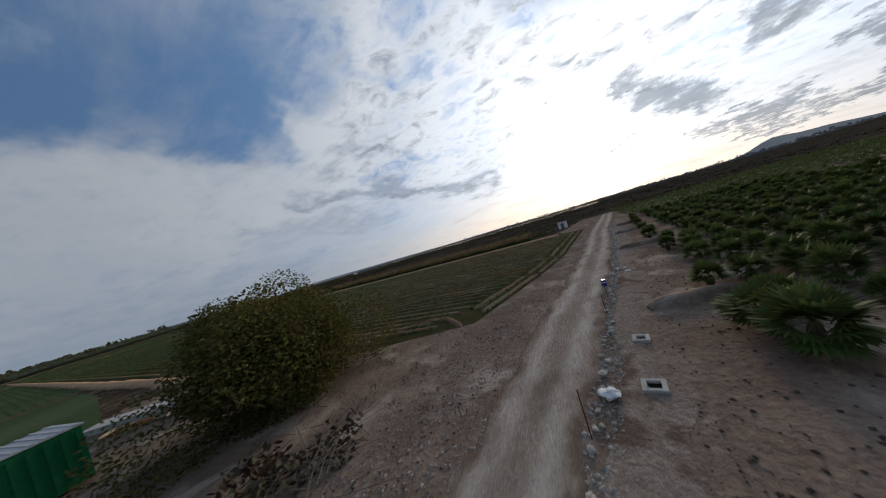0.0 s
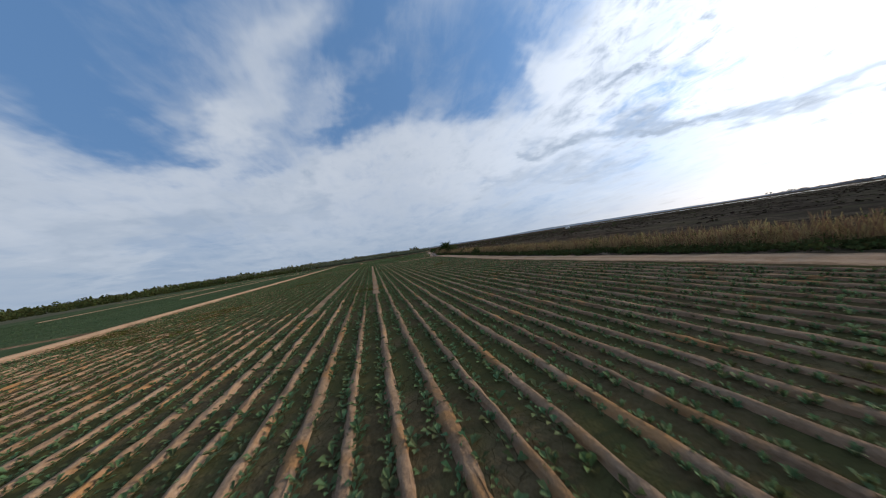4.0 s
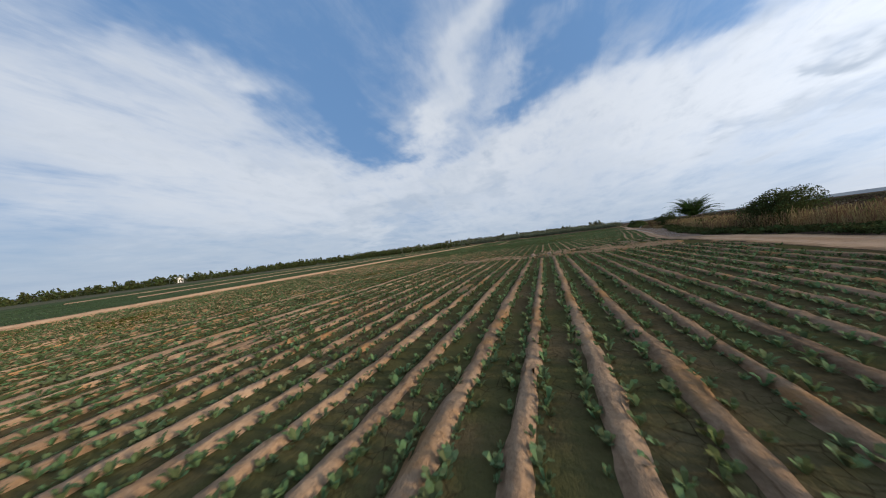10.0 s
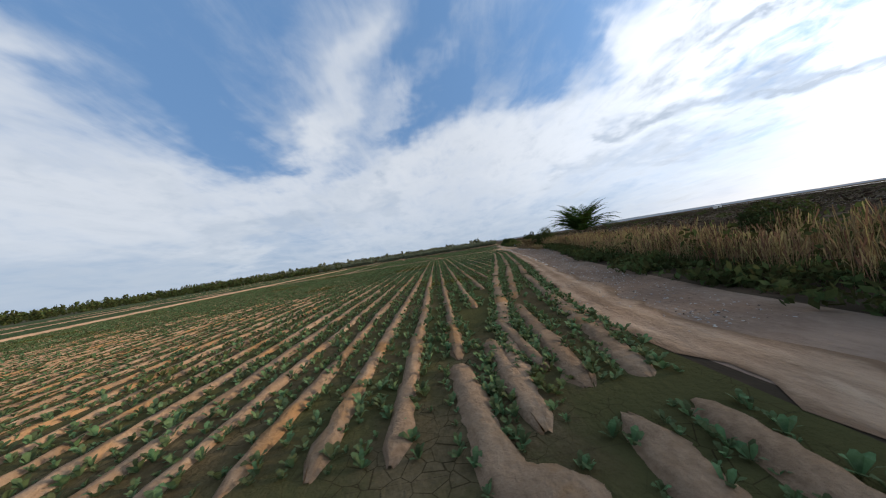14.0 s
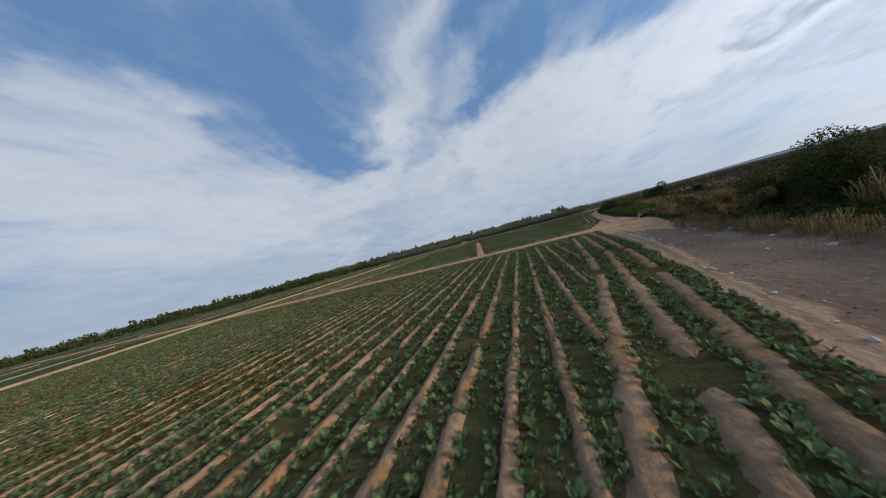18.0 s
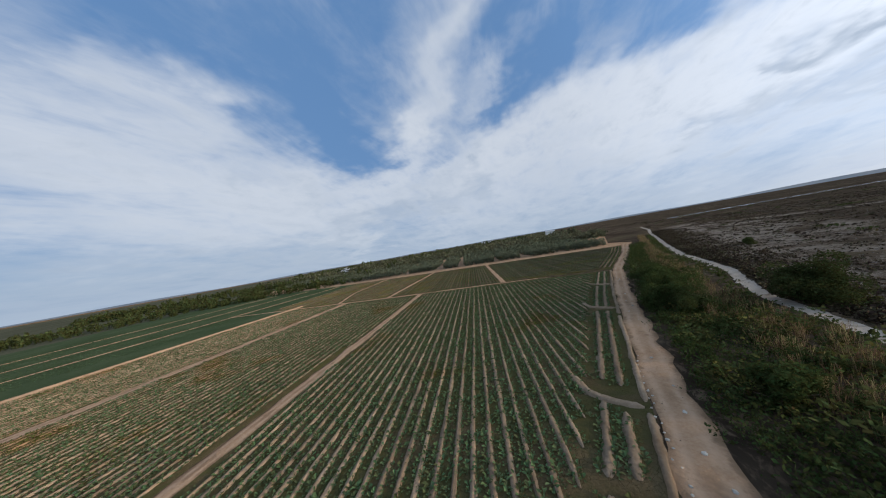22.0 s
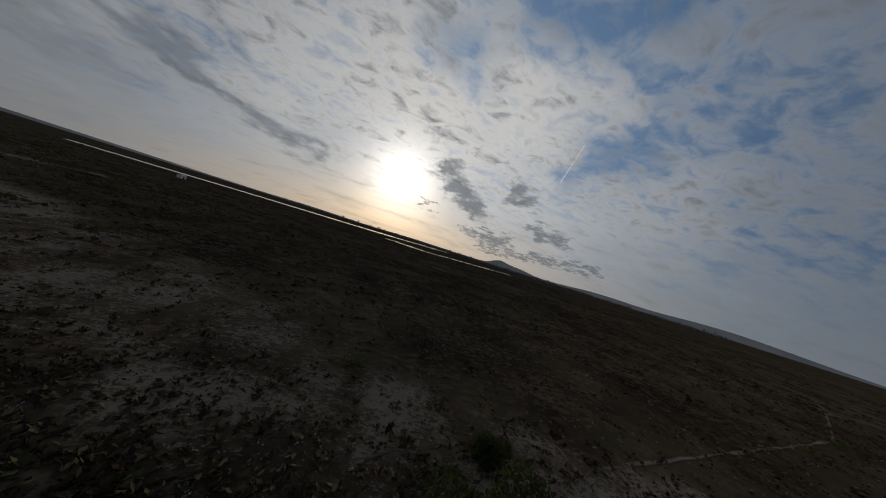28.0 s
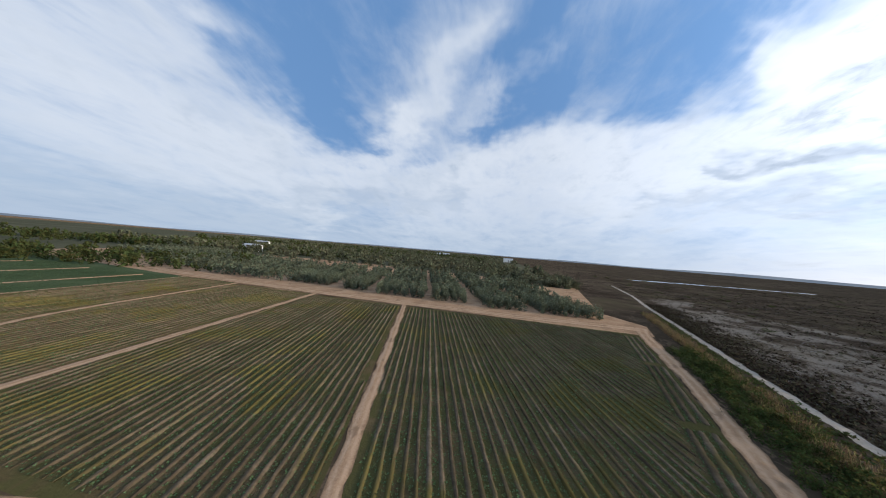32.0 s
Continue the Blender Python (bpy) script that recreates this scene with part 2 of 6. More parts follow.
# ---- materials ----
def material(name, colours, scale=1.0, rough=0.9, bump=0.3, bump_scale=None, fine=12.0, spec=0.0, island=0.0, per_object=0.0, patch=None, patch_scale=0.2, patch_at=(0.5, 0.65), coord="Object", metal=0.0, crack=0.0, leafy=0.0, stretch=(1, 1, 1), dull=0.0, ruts=None, verge=None):
    """Earth, stone, leaf and paint: two scales of noise between the colours, patches of another colour, grain and relief."""
    m = bpy.data.materials.new(name)
    m.use_nodes = True
    T = Nodes(m.node_tree)
    at = T.n("ShaderNodeTexCoord").outputs[coord]
    at = T.n("ShaderNodeMapping", ins={"Vector": at, "Scale": stretch}).outputs[0]
    big = T.noise(at, scale, 5.0, 0.6, 0.3)
    small = T.noise(at, scale * fine, 4.0, 0.65)
    both = T.math("ADD", T.math("MULTIPLY", big, 0.6), T.math("MULTIPLY", small, 0.4))
    stops = [(0.3 + 0.4 * i / max(1, len(colours) - 1), c) for i, c in enumerate(colours)]
    col = T.ramp(both, stops)
    if patch:
        col = T.mix(T.step(T.noise(at, patch_scale, 6.0, 0.6, 0.4), *patch_at), col, patch)
    if ruts:
        # worn wheel lines and frayed edges, by the place across the road
        u = T.math("ABSOLUTE", T.n("ShaderNodeAttribute", attribute_name="across").outputs["Fac"])
        rag = T.noise(at, 1.6, 5.0, 0.65)
        d = T.math("DIVIDE", T.math("SUBTRACT", u, 0.47), 0.23)
        worn = T.math("POWER", 2.718, T.math("MULTIPLY", T.math("MULTIPLY", d, d), -1.0))
        col = T.mix(T.math("MULTIPLY", worn, T.step(rag, 0.25, 0.62)), col, ruts)
        col = T.mix(T.math("MULTIPLY", T.step(T.math("ADD", u, T.math("MULTIPLY", T.math("SUBTRACT", rag, 0.5), 1.1)), 0.70, 1.0), 0.9), col, verge)
    if crack:
        vor = T.n("ShaderNodeTexVoronoi", feature="DISTANCE_TO_EDGE", ins={"Vector": at, "Scale": crack}).outputs["Distance"]
        col = T.mix(T.math("MULTIPLY", T.math("SUBTRACT", 1.0, T.step(vor, 0.0, 0.03)), T.step(big, 0.42, 0.58)), col, tuple(c * 0.7 for c in colours[0]))
    if island:
        rnd = T.n("ShaderNodeNewGeometry").outputs["Random Per Island"]
        hsv = T.n("ShaderNodeHueSaturation", ins={"Hue": T.math("ADD", 0.5, T.math("MULTIPLY", T.math("SUBTRACT", rnd, 0.5), island * 0.12)), "Value": T.math("ADD", 1.0 - island * 0.5, T.math("MULTIPLY", rnd, island)), "Color": col})
        col = hsv.outputs[0]
    if per_object:
        rnd = T.n("ShaderNodeObjectInfo").outputs["Random"]
        hsv = T.n("ShaderNodeHueSaturation", ins={"Value": T.math("ADD", 1.0 - per_object * 0.5, T.math("MULTIPLY", rnd, per_object)), "Color": col})
        col = hsv.outputs[0]
    relief = T.math("ADD", T.math("MULTIPLY", T.noise(at, bump_scale or scale * 4, 5.0, 0.65), 1.0), T.math("MULTIPLY", small, 0.4))
    norm = T.n("ShaderNodeBump", ins={"Strength": bump, "Distance": 0.06, "Height": relief}).outputs[0]
    bsdf = T.n("ShaderNodeBsdfPrincipled", ins={"Base Color": col, "Roughness": rough, "Metallic": metal, "Specular IOR Level": spec, "Normal": norm, "Diffuse Roughness": dull})
    out = bsdf.outputs[0]
    if leafy:
        thin = T.n("ShaderNodeBsdfTranslucent", ins={"Color": col, "Normal": norm})
        out = T.n("ShaderNodeMixShader", ins={0: leafy, 1: out, 2: thin.outputs[0]}).outputs[0]
    T.n("ShaderNodeOutputMaterial", ins={"Surface": out})
    return m


M = dict(
    furrow=material("damp_furrow_earth", [(0.058, 0.043, 0.021), (0.098, 0.074, 0.038), (0.160, 0.119, 0.066)], 0.5, patch=(0.074, 0.069, 0.028), patch_scale=0.30, patch_at=(0.40, 0.56), bump=0.9, bump_scale=7, fine=22, dull=0.5, crack=4.0),
    ridge=material("dry_ridge_earth", [(0.155, 0.096, 0.056), (0.268, 0.176, 0.108), (0.366, 0.255, 0.164)], 0.55, patch=(0.300, 0.168, 0.077), patch_scale=0.45, patch_at=(0.52, 0.64), bump=0.9, bump_scale=9, fine=18, per_object=0.25, dull=0.6),
    pale_ridge=material("pale_ridge_earth", [(0.153, 0.108, 0.069), (0.255, 0.185, 0.121), (0.367, 0.277, 0.189)], 0.4, patch=(0.245, 0.150, 0.079), patch_scale=0.10, patch_at=(0.56, 0.70), bump=0.8, bump_scale=8, fine=14, per_object=0.35, dull=0.6),
    far_land=material("far_green_land", [(0.050, 0.052, 0.030), (0.092, 0.090, 0.056), (0.15, 0.135, 0.09)], 0.012, bump=0.4, bump_scale=0.4, fine=40),
    damp_ridge=material("damp_ridge_earth", [(0.058, 0.044, 0.027), (0.101, 0.077, 0.049), (0.176, 0.134, 0.093)], 0.35, patch=(0.106, 0.086, 0.030), patch_scale=0.12, patch_at=(0.50, 0.62), bump=0.7, bump_scale=8, fine=12, per_object=0.6, dull=0.7),
    rough_yard=material("rough_brown_earth", [(0.121, 0.080, 0.056), (0.202, 0.138, 0.097), (0.291, 0.210, 0.151)], 0.6, patch=(0.267, 0.194, 0.141), patch_scale=0.22, patch_at=(0.54, 0.68), bump=1.0, bump_scale=4, fine=16, stretch=(1, 0.5, 1)),
    yard=material("trodden_tan_earth", [(0.231, 0.136, 0.075), (0.362, 0.228, 0.132), (0.473, 0.315, 0.195)], 0.35, patch=(0.236, 0.150, 0.090), patch_scale=0.16, patch_at=(0.54, 0.70), bump=0.9, bump_scale=5, fine=22),
    track=material("packed_earth_track", [(0.229, 0.136, 0.076), (0.359, 0.228, 0.135), (0.468, 0.315, 0.200)], 0.3, patch=(0.229, 0.146, 0.089), patch_scale=0.35, patch_at=(0.54, 0.68), bump=0.8, bump_scale=6, fine=24, ruts=(0.458, 0.308, 0.195), verge=(0.218, 0.140, 0.083)),
    road_earth=material("stony_road_earth", [(0.17, 0.132, 0.100), (0.28, 0.225, 0.178), (0.42, 0.355, 0.290)], 0.5, patch=(0.19, 0.145, 0.108), patch_scale=0.9, patch_at=(0.54, 0.70), bump=1.0, bump_scale=12, fine=20, stretch=(0.4, 1, 1), ruts=(0.47, 0.41, 0.345), verge=(0.16, 0.112, 0.080)),
    orchard_leaf=material("dark_shrub_leaf", [(0.022, 0.042, 0.010), (0.042, 0.072, 0.018), (0.078, 0.112, 0.032)], 0.9, rough=0.6, bump=0.2, island=0.7, per_object=0.3, leafy=0.3),
    strip=material("trodden_brown_strip", [(0.154, 0.095, 0.059), (0.263, 0.170, 0.106), (0.389, 0.269, 0.178)], 0.7, patch=(0.434, 0.313, 0.210), patch_scale=0.6, patch_at=(0.56, 0.70), bump=1.0, bump_scale=6, fine=18, stretch=(1, 0.5, 1), ruts=(0.400, 0.275, 0.180), verge=(0.171, 0.110, 0.068)),
    wet_earth=material("bare_brown_earth", [(0.090, 0.060, 0.036), (0.165, 0.112, 0.070), (0.26, 0.182, 0.120)], 0.8, patch=(0.070, 0.062, 0.026), patch_scale=0.7, patch_at=(0.46, 0.60), bump=1.0, bump_scale=7, fine=14),
    chalk=material("chalky_trodden_earth", [(0.150, 0.115, 0.090), (0.25, 0.202, 0.163), (0.40, 0.345, 0.288)], 0.8, patch=(0.135, 0.096, 0.072), patch_scale=0.8, patch_at=(0.50, 0.64), bump=1.0, bump_scale=8, fine=14),
    dirty_concrete=material("earth_stained_concrete", [(0.20, 0.145, 0.100), (0.32, 0.245, 0.180), (0.44, 0.36, 0.285)], 4.0, bump=0.5, bump_scale=14),
    verge=material("bare_verge_earth", [(0.095, 0.067, 0.049), (0.19, 0.138, 0.104), (0.31, 0.238, 0.184)], 0.55, patch=(0.35, 0.285, 0.226), patch_scale=0.5, patch_at=(0.52, 0.68), bump=1.0, bump_scale=4, fine=14),
    white_track=material("chalky_track", [(0.26, 0.215, 0.165), (0.37, 0.315, 0.25), (0.48, 0.42, 0.345)], 0.5, patch=(0.18, 0.14, 0.105), patch_scale=0.5, patch_at=(0.56, 0.68), bump=0.7, bump_scale=6, fine=18),
    crop=material("crop_leaf", [(0.056, 0.084, 0.032), (0.096, 0.134, 0.056), (0.155, 0.195, 0.096)], 1.2, rough=0.7, bump=0.2, island=0.8, spec=0.06, fine=20, patch=(0.100, 0.096, 0.022), patch_scale=0.10, patch_at=(0.56, 0.66), leafy=0.26),
    crop_far=material("far_crop_leaf", [(0.046, 0.076, 0.034), (0.074, 0.110, 0.052), (0.108, 0.145, 0.074)], 0.1, rough=0.6, bump=0.2, island=0.5, fine=20, leafy=0.24),
    leafy_field=material("leafy_green_field", [(0.040, 0.058, 0.026), (0.066, 0.088, 0.042), (0.100, 0.120, 0.062)], 0.08, bump=0.8, bump_scale=3, fine=30),
    bark=material("bark", [(0.07, 0.052, 0.038), (0.13, 0.10, 0.075), (0.19, 0.15, 0.115)], 3.0, bump=0.8, bump_scale=10),
    foliage=material("dull_foliage", [(0.030, 0.040, 0.014), (0.060, 0.072, 0.026), (0.105, 0.105, 0.040)], 0.7, rough=0.7, bump=0.2, island=0.8, per_object=0.3, leafy=0.30),
    tamarisk=material("autumn_foliage", [(0.056, 0.056, 0.018), (0.105, 0.098, 0.032), (0.185, 0.148, 0.050)], 0.6, rough=0.75, bump=0.2, island=0.8, leafy=0.30),
    olive=material("grey_green_foliage", [(0.076, 0.088, 0.054), (0.130, 0.146, 0.094), (0.195, 0.210, 0.145)], 0.4, rough=0.6, bump=0.2, island=0.7, per_object=0.3, leafy=0.24),
    woods=material("mixed_woodland", [(0.062, 0.066, 0.038), (0.104, 0.108, 0.064), (0.160, 0.152, 0.096)], 0.05, rough=0.7, bump=0.2, island=0.8, leafy=0.24),
    weed=material("dead_weed", [(0.050, 0.036, 0.026), (0.095, 0.070, 0.052), (0.15, 0.115, 0.09)], 0.4, bump=0.2, island=0.7),
    pale_tuft=material("salt_dusted_tuft", [(0.16, 0.142, 0.122), (0.27, 0.245, 0.215), (0.40, 0.37, 0.335)], 0.4, bump=0.2, island=0.7),
    frond=material("palm_frond", [(0.046, 0.066, 0.017), (0.080, 0.108, 0.030), (0.130, 0.155, 0.052)], 0.8, rough=0.7, bump=0.2, island=0.5, per_object=0.25, spec=0.08, leafy=0.24),
    reed=material("dry_reed", [(0.11, 0.072, 0.036), (0.19, 0.135, 0.072), (0.29, 0.215, 0.125)], 0.6, rough=0.8, bump=0.2, island=0.8, leafy=0.30),
    green_scrub=material("green_scrub", [(0.030, 0.043, 0.013), (0.055, 0.072, 0.024), (0.094, 0.104, 0.040)], 0.5, rough=0.7, bump=0.2, island=0.8, leafy=0.30),
    scrub=material("dry_scrub", [(0.036, 0.027, 0.017), (0.068, 0.052, 0.033), (0.120, 0.092, 0.060)], 0.1, rough=0.9, bump=0.2, island=0.9),
    stone=material("pale_stone", [(0.30, 0.26, 0.22), (0.44, 0.40, 0.35), (0.58, 0.54, 0.48)], 4.0, bump=0.6, bump_scale=12, per_object=0.4, island=0.4),
    clod=material("dark_clod", [(0.06, 0.045, 0.034), (0.10, 0.078, 0.058), (0.15, 0.12, 0.09)], 4.0, bump=0.6, per_object=0.3, island=0.3),
    concrete=material("weathered_concrete", [(0.32, 0.30, 0.27), (0.44, 0.42, 0.38), (0.55, 0.52, 0.47)], 1.5, bump=0.4, bump_scale=10, patch=(0.22, 0.19, 0.16), patch_scale=1.5, patch_at=(0.58, 0.72)),
    green_paint=material("green_painted_steel", [(0.010, 0.095, 0.036), (0.014, 0.125, 0.048), (0.022, 0.155, 0.062)], 0.8, rough=0.45, bump=0.1, patch=(0.02, 0.055, 0.03), patch_scale=1.2, patch_at=(0.62, 0.75)),
    tin=material("weathered_tin_roof", [(0.34, 0.35, 0.35), (0.46, 0.47, 0.47), (0.56, 0.57, 0.57)], 0.8, rough=0.5, metal=0.3, bump=0.15, patch=(0.25, 0.20, 0.16), patch_scale=1.0, patch_at=(0.62, 0.75)),
    white_wall=material("whitewashed_wall", [(0.62, 0.61, 0.58), (0.72, 0.71, 0.68), (0.80, 0.79, 0.76)], 1.0, bump=0.2, bump_scale=8, patch=(0.50, 0.46, 0.40), patch_scale=0.8, patch_at=(0.60, 0.75)),
    # near-black colour standing in for the shade inside boxes and openings
    dark=material("dark_inside_shade", [(0.012, 0.011, 0.010), (0.02, 0.018, 0.016)], 2.0, bump=0.2),
    blue_plastic=material("blue_plastic", [(0.010, 0.030, 0.20), (0.016, 0.045, 0.28)], 3.0, rough=0.4, bump=0.05, spec=0.5),
    white_plastic=material("white_plastic", [(0.60, 0.60, 0.58), (0.76, 0.76, 0.74)], 5.0, rough=0.5, bump=0.2),
    yellow=material("yellow_plastic", [(0.55, 0.50, 0.02), (0.68, 0.62, 0.04)], 4.0, rough=0.5, bump=0.2),
    rubber=material("black_rubber", [(0.014, 0.014, 0.014), (0.028, 0.027, 0.026)], 6.0, rough=0.75, bump=0.3),
    rust=material("rusty_steel", [(0.10, 0.045, 0.022), (0.19, 0.09, 0.045)], 6.0, rough=0.8, bump=0.4, metal=0.3),
    # flat grey for the lagoon trees: distance haze mixed into the colour
    haze_trees=material("haze_painted_trees", [(0.19, 0.19, 0.195), (0.25, 0.25, 0.255)], 0.01, bump=0.2),
    wood=material("grey_weathered_wood", [(0.12, 0.10, 0.08), (0.22, 0.19, 0.155)], 4.0, bump=0.6, stretch=(1, 1, 0.2)),
)


def marsh_earth(name, salty):
    """Dark marsh: brown and near-black stretches, and where salty a broken white crust that thins out to both sides."""
    m = bpy.data.materials.new(name)
    m.use_nodes = True
    T = Nodes(m.node_tree)
    at = T.n("ShaderNodeTexCoord").outputs["Object"]
    lain = T.n("ShaderNodeMapping", ins={"Vector": at, "Rotation": (0, 0, radians(-18)), "Scale": (1.0, 0.35, 1.0)}).outputs[0]
    broad = T.noise(lain, 0.018, 6.0, 0.62, 0.4)
    mid = T.noise(at, 0.16, 6.0, 0.66, 0.3)
    fine = T.noise(T.n("ShaderNodeMapping", ins={"Vector": at, "Rotation": (0, 0, radians(-18)), "Scale": (1.0, 0.55, 1.0)}).outputs[0], 1.7, 6.0, 0.70, 0.6)
    soil = T.ramp(T.math("ADD", T.math("MULTIPLY", broad, 0.6), T.math("MULTIPLY", mid, 0.4)), [(0.36, (0.062, 0.043, 0.028)), (0.47, (0.106, 0.073, 0.047)), (0.56, (0.160, 0.113, 0.073)), (0.66, (0.225, 0.167, 0.114))])
    low = T.ramp(T.noise(at, 0.05, 5.0, 0.6, 0.3), [(0.40, (0.044, 0.032, 0.022)), (0.52, (0.074, 0.055, 0.036)), (0.64, (0.100, 0.080, 0.044))])
    col = T.mix(T.step(T.math("ADD", fine, T.math("MULTIPLY", T.math("SUBTRACT", mid, 0.5), 0.5)), 0.46, 0.62), low, soil)
    if salty:
        u = T.math("ABSOLUTE", T.n("ShaderNodeAttribute", attribute_name="across").outputs["Fac"])
        inner = T.math("SUBTRACT", 1.0, T.step(u, 0.25, 1.0))
        speck = T.noise(T.n("ShaderNodeMapping", ins={"Vector": at, "Rotation": (0, 0, radians(-18)), "Scale": (1.0, 0.5, 1.0)}).outputs[0], 4.5, 6.0, 0.76, 0.8)
        zone = T.noise(at, 0.11, 4.0, 0.6, 0.4)
        tan = T.math("MULTIPLY", T.step(T.math("ADD", zone, T.math("MULTIPLY", inner, 0.16)), 0.50, 0.66), 0.6)
        col = T.mix(tan, col, (0.126, 0.090, 0.061))
        white = T.step(T.math("ADD", speck, T.math("ADD", T.math("MULTIPLY", T.math("SUBTRACT", zone, 0.5), 0.85), T.math("MULTIPLY", inner, 0.10))), 0.595, 0.645)
        bent = T.vec("ADD", at, T.noise(at, 1.4, 3.0, 0.6, 0.0, "Color"))
        lines = T.n("ShaderNodeTexVoronoi", ins={"Vector": bent, "Scale": 1.25})
        lines.feature = "DISTANCE_TO_EDGE"
        cracks = T.math("MULTIPLY", T.math("SUBTRACT", 1.0, T.step(lines.outputs["Distance"], 0.03, 0.13)), T.step(T.math("ADD", zone, T.math("MULTIPLY", mid, 0.4)), 0.62, 0.80))
        white = T.math("MAXIMUM", T.math("MULTIPLY", white, 0.7), T.math("MULTIPLY", cracks, 0.85))
        col = T.mix(T.math("MULTIPLY", white, T.math("MULTIPLY", T.step(inner, 0.0, 0.6), 0.8)), col, (0.37, 0.305, 0.232))
    norm = T.n("ShaderNodeBump", ins={"Strength": 0.8, "Distance": 0.08, "Height": T.math("ADD", fine, mid)}).outputs[0]
    bsdf = T.n("ShaderNodeBsdfPrincipled", ins={"Base Color": col, "Roughness": 0.95, "Specular IOR Level": 0.0, "Normal": norm, "Diffuse Roughness": 1.0})
    T.n("ShaderNodeOutputMaterial", ins={"Surface": bsdf.outputs[0]})
    return m


M["marsh"], M["crust"] = marsh_earth("marsh_earth", False), marsh_earth("salt_crust", True)
# hills so far off that the air shines, haze painted as blue emission
hz = bpy.data.materials.new("far_hill_haze_glow")
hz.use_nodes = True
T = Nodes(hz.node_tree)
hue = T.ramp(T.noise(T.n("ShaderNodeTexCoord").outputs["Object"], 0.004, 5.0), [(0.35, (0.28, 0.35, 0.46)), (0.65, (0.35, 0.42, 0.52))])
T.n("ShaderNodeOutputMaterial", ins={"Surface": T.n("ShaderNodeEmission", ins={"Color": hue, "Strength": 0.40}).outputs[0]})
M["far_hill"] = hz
mw = bpy.data.materials.new("still_water")
mw.use_nodes = True
T = Nodes(mw.node_tree)
wn = T.n("ShaderNodeBump", ins={"Strength": 0.08, "Height": T.noise(T.n("ShaderNodeTexCoord").outputs["Object"], 0.3, 3.0)}).outputs[0]
wb = T.n("ShaderNodeBsdfPrincipled", ins={"Base Color": (0.03, 0.035, 0.04, 1), "Roughness": 0.06, "IOR": 1.33, "Specular IOR Level": 0.6, "Normal": wn})
T.n("ShaderNodeOutputMaterial", ins={"Surface": wb.outputs[0]})
M["water"] = mw


# ---- building helpers ----
rng = np.random.default_rng(7)


def mesh_of(name, verts, faces, mat, smooth=False):
    """One mesh from arrays: faces all of three or all of four corners."""
    verts, faces = np.asarray(verts, np.float32), np.asarray(faces, np.int32)
    me = bpy.data.meshes.new(name)
    k = faces.shape[1]
    me.vertices.add(len(verts))
    me.vertices.foreach_set("co", verts.ravel())
    me.loops.add(faces.size)
    me.loops.foreach_set("vertex_index", faces.ravel())
    me.polygons.add(len(faces))
    me.polygons.foreach_set("loop_start", np.arange(0, faces.size, k, dtype=np.int32))
    me.polygons.foreach_set("use_smooth", np.full(len(faces), smooth))
    me.materials.append(mat)
    me.update(calc_edges=True)
    return me


def thing(name, label, category, group="", kind="", at=(0, 0, 0), data=None):
    ob = new(name, data)
    ob.location = at
    return tagged(ob, label, category, group, kind)


def part(name, bm, mat, parent, label="", smooth=False):
    """Links a bmesh or a mesh as one object under a thing or a part."""
    if isinstance(bm, bmesh.types.BMesh):
        me = bpy.data.meshes.new(name)
        bm.to_mesh(me)
        bm.free()
        me.materials.append(mat)
        if smooth:
            me.polygons.foreach_set("use_smooth", np.full(len(me.polygons), True))
    else:
        me = bm
    ob = new(name, me)
    ob.parent = parent
    if label:
        ob["label"] = label
    return ob


def box(bm, x0, y0, z0, x1, y1, z1, bevel=0.0):
    m = Matrix.Translation(((x0 + x1) / 2, (y0 + y1) / 2, (z0 + z1) / 2)) @ Matrix.Diagonal((x1 - x0, y1 - y0, z1 - z0, 1))
    r = bmesh.ops.create_cube(bm, size=1.0, matrix=m)
    if bevel:
        es = {e for v in r["verts"] for e in v.link_edges}
        bmesh.ops.bevel(bm, geom=list(es), offset=bevel, segments=1, affect="EDGES")
    return bm


def rod(bm, a, b, r0, r1=None, sides=6):
    a, b = Vector(a), Vector(b)
    d = b - a
    m = Matrix.Translation((a + b) / 2) @ d.to_track_quat("Z", "Y").to_matrix().to_4x4()
    bmesh.ops.create_cone(bm, cap_ends=True, segments=sides, radius1=r0, radius2=r1 if r1 is not None else r0, depth=d.length, matrix=m)
    return bm


def scatter(tv, tf, pos, yaw, size, squash=None):
    """Copies of a small mesh, joined: arrays of places, turns and sizes."""
    n = len(pos)
    c, s = np.cos(yaw)[:, None], np.sin(yaw)[:, None]
    sx = np.asarray(size)[:, None]
    sz = sx if squash is None else sx * np.asarray(squash)[:, None]
    x = (tv[None, :, 0] * c - tv[None, :, 1] * s) * sx + pos[:, None, 0]
    y = (tv[None, :, 0] * s + tv[None, :, 1] * c) * sx + pos[:, None, 1]
    z = tv[None, :, 2] * sz + pos[:, None, 2]
    v = np.stack([x, y, z], -1).reshape(-1, 3)
    f = (tf[None] + (np.arange(n) * len(tv))[:, None, None]).reshape(-1, tf.shape[1])
    return v, f


def join(lots):
    off, vs, fs = 0, [], []
    for v, f in lots:
        vs.append(v)
        fs.append(f + off)
        off += len(v)
    return np.concatenate(vs), np.concatenate(fs)


def lerp(x, pts):
    return np.interp(x, [p[0] for p in pts], [p[1] for p in pts])


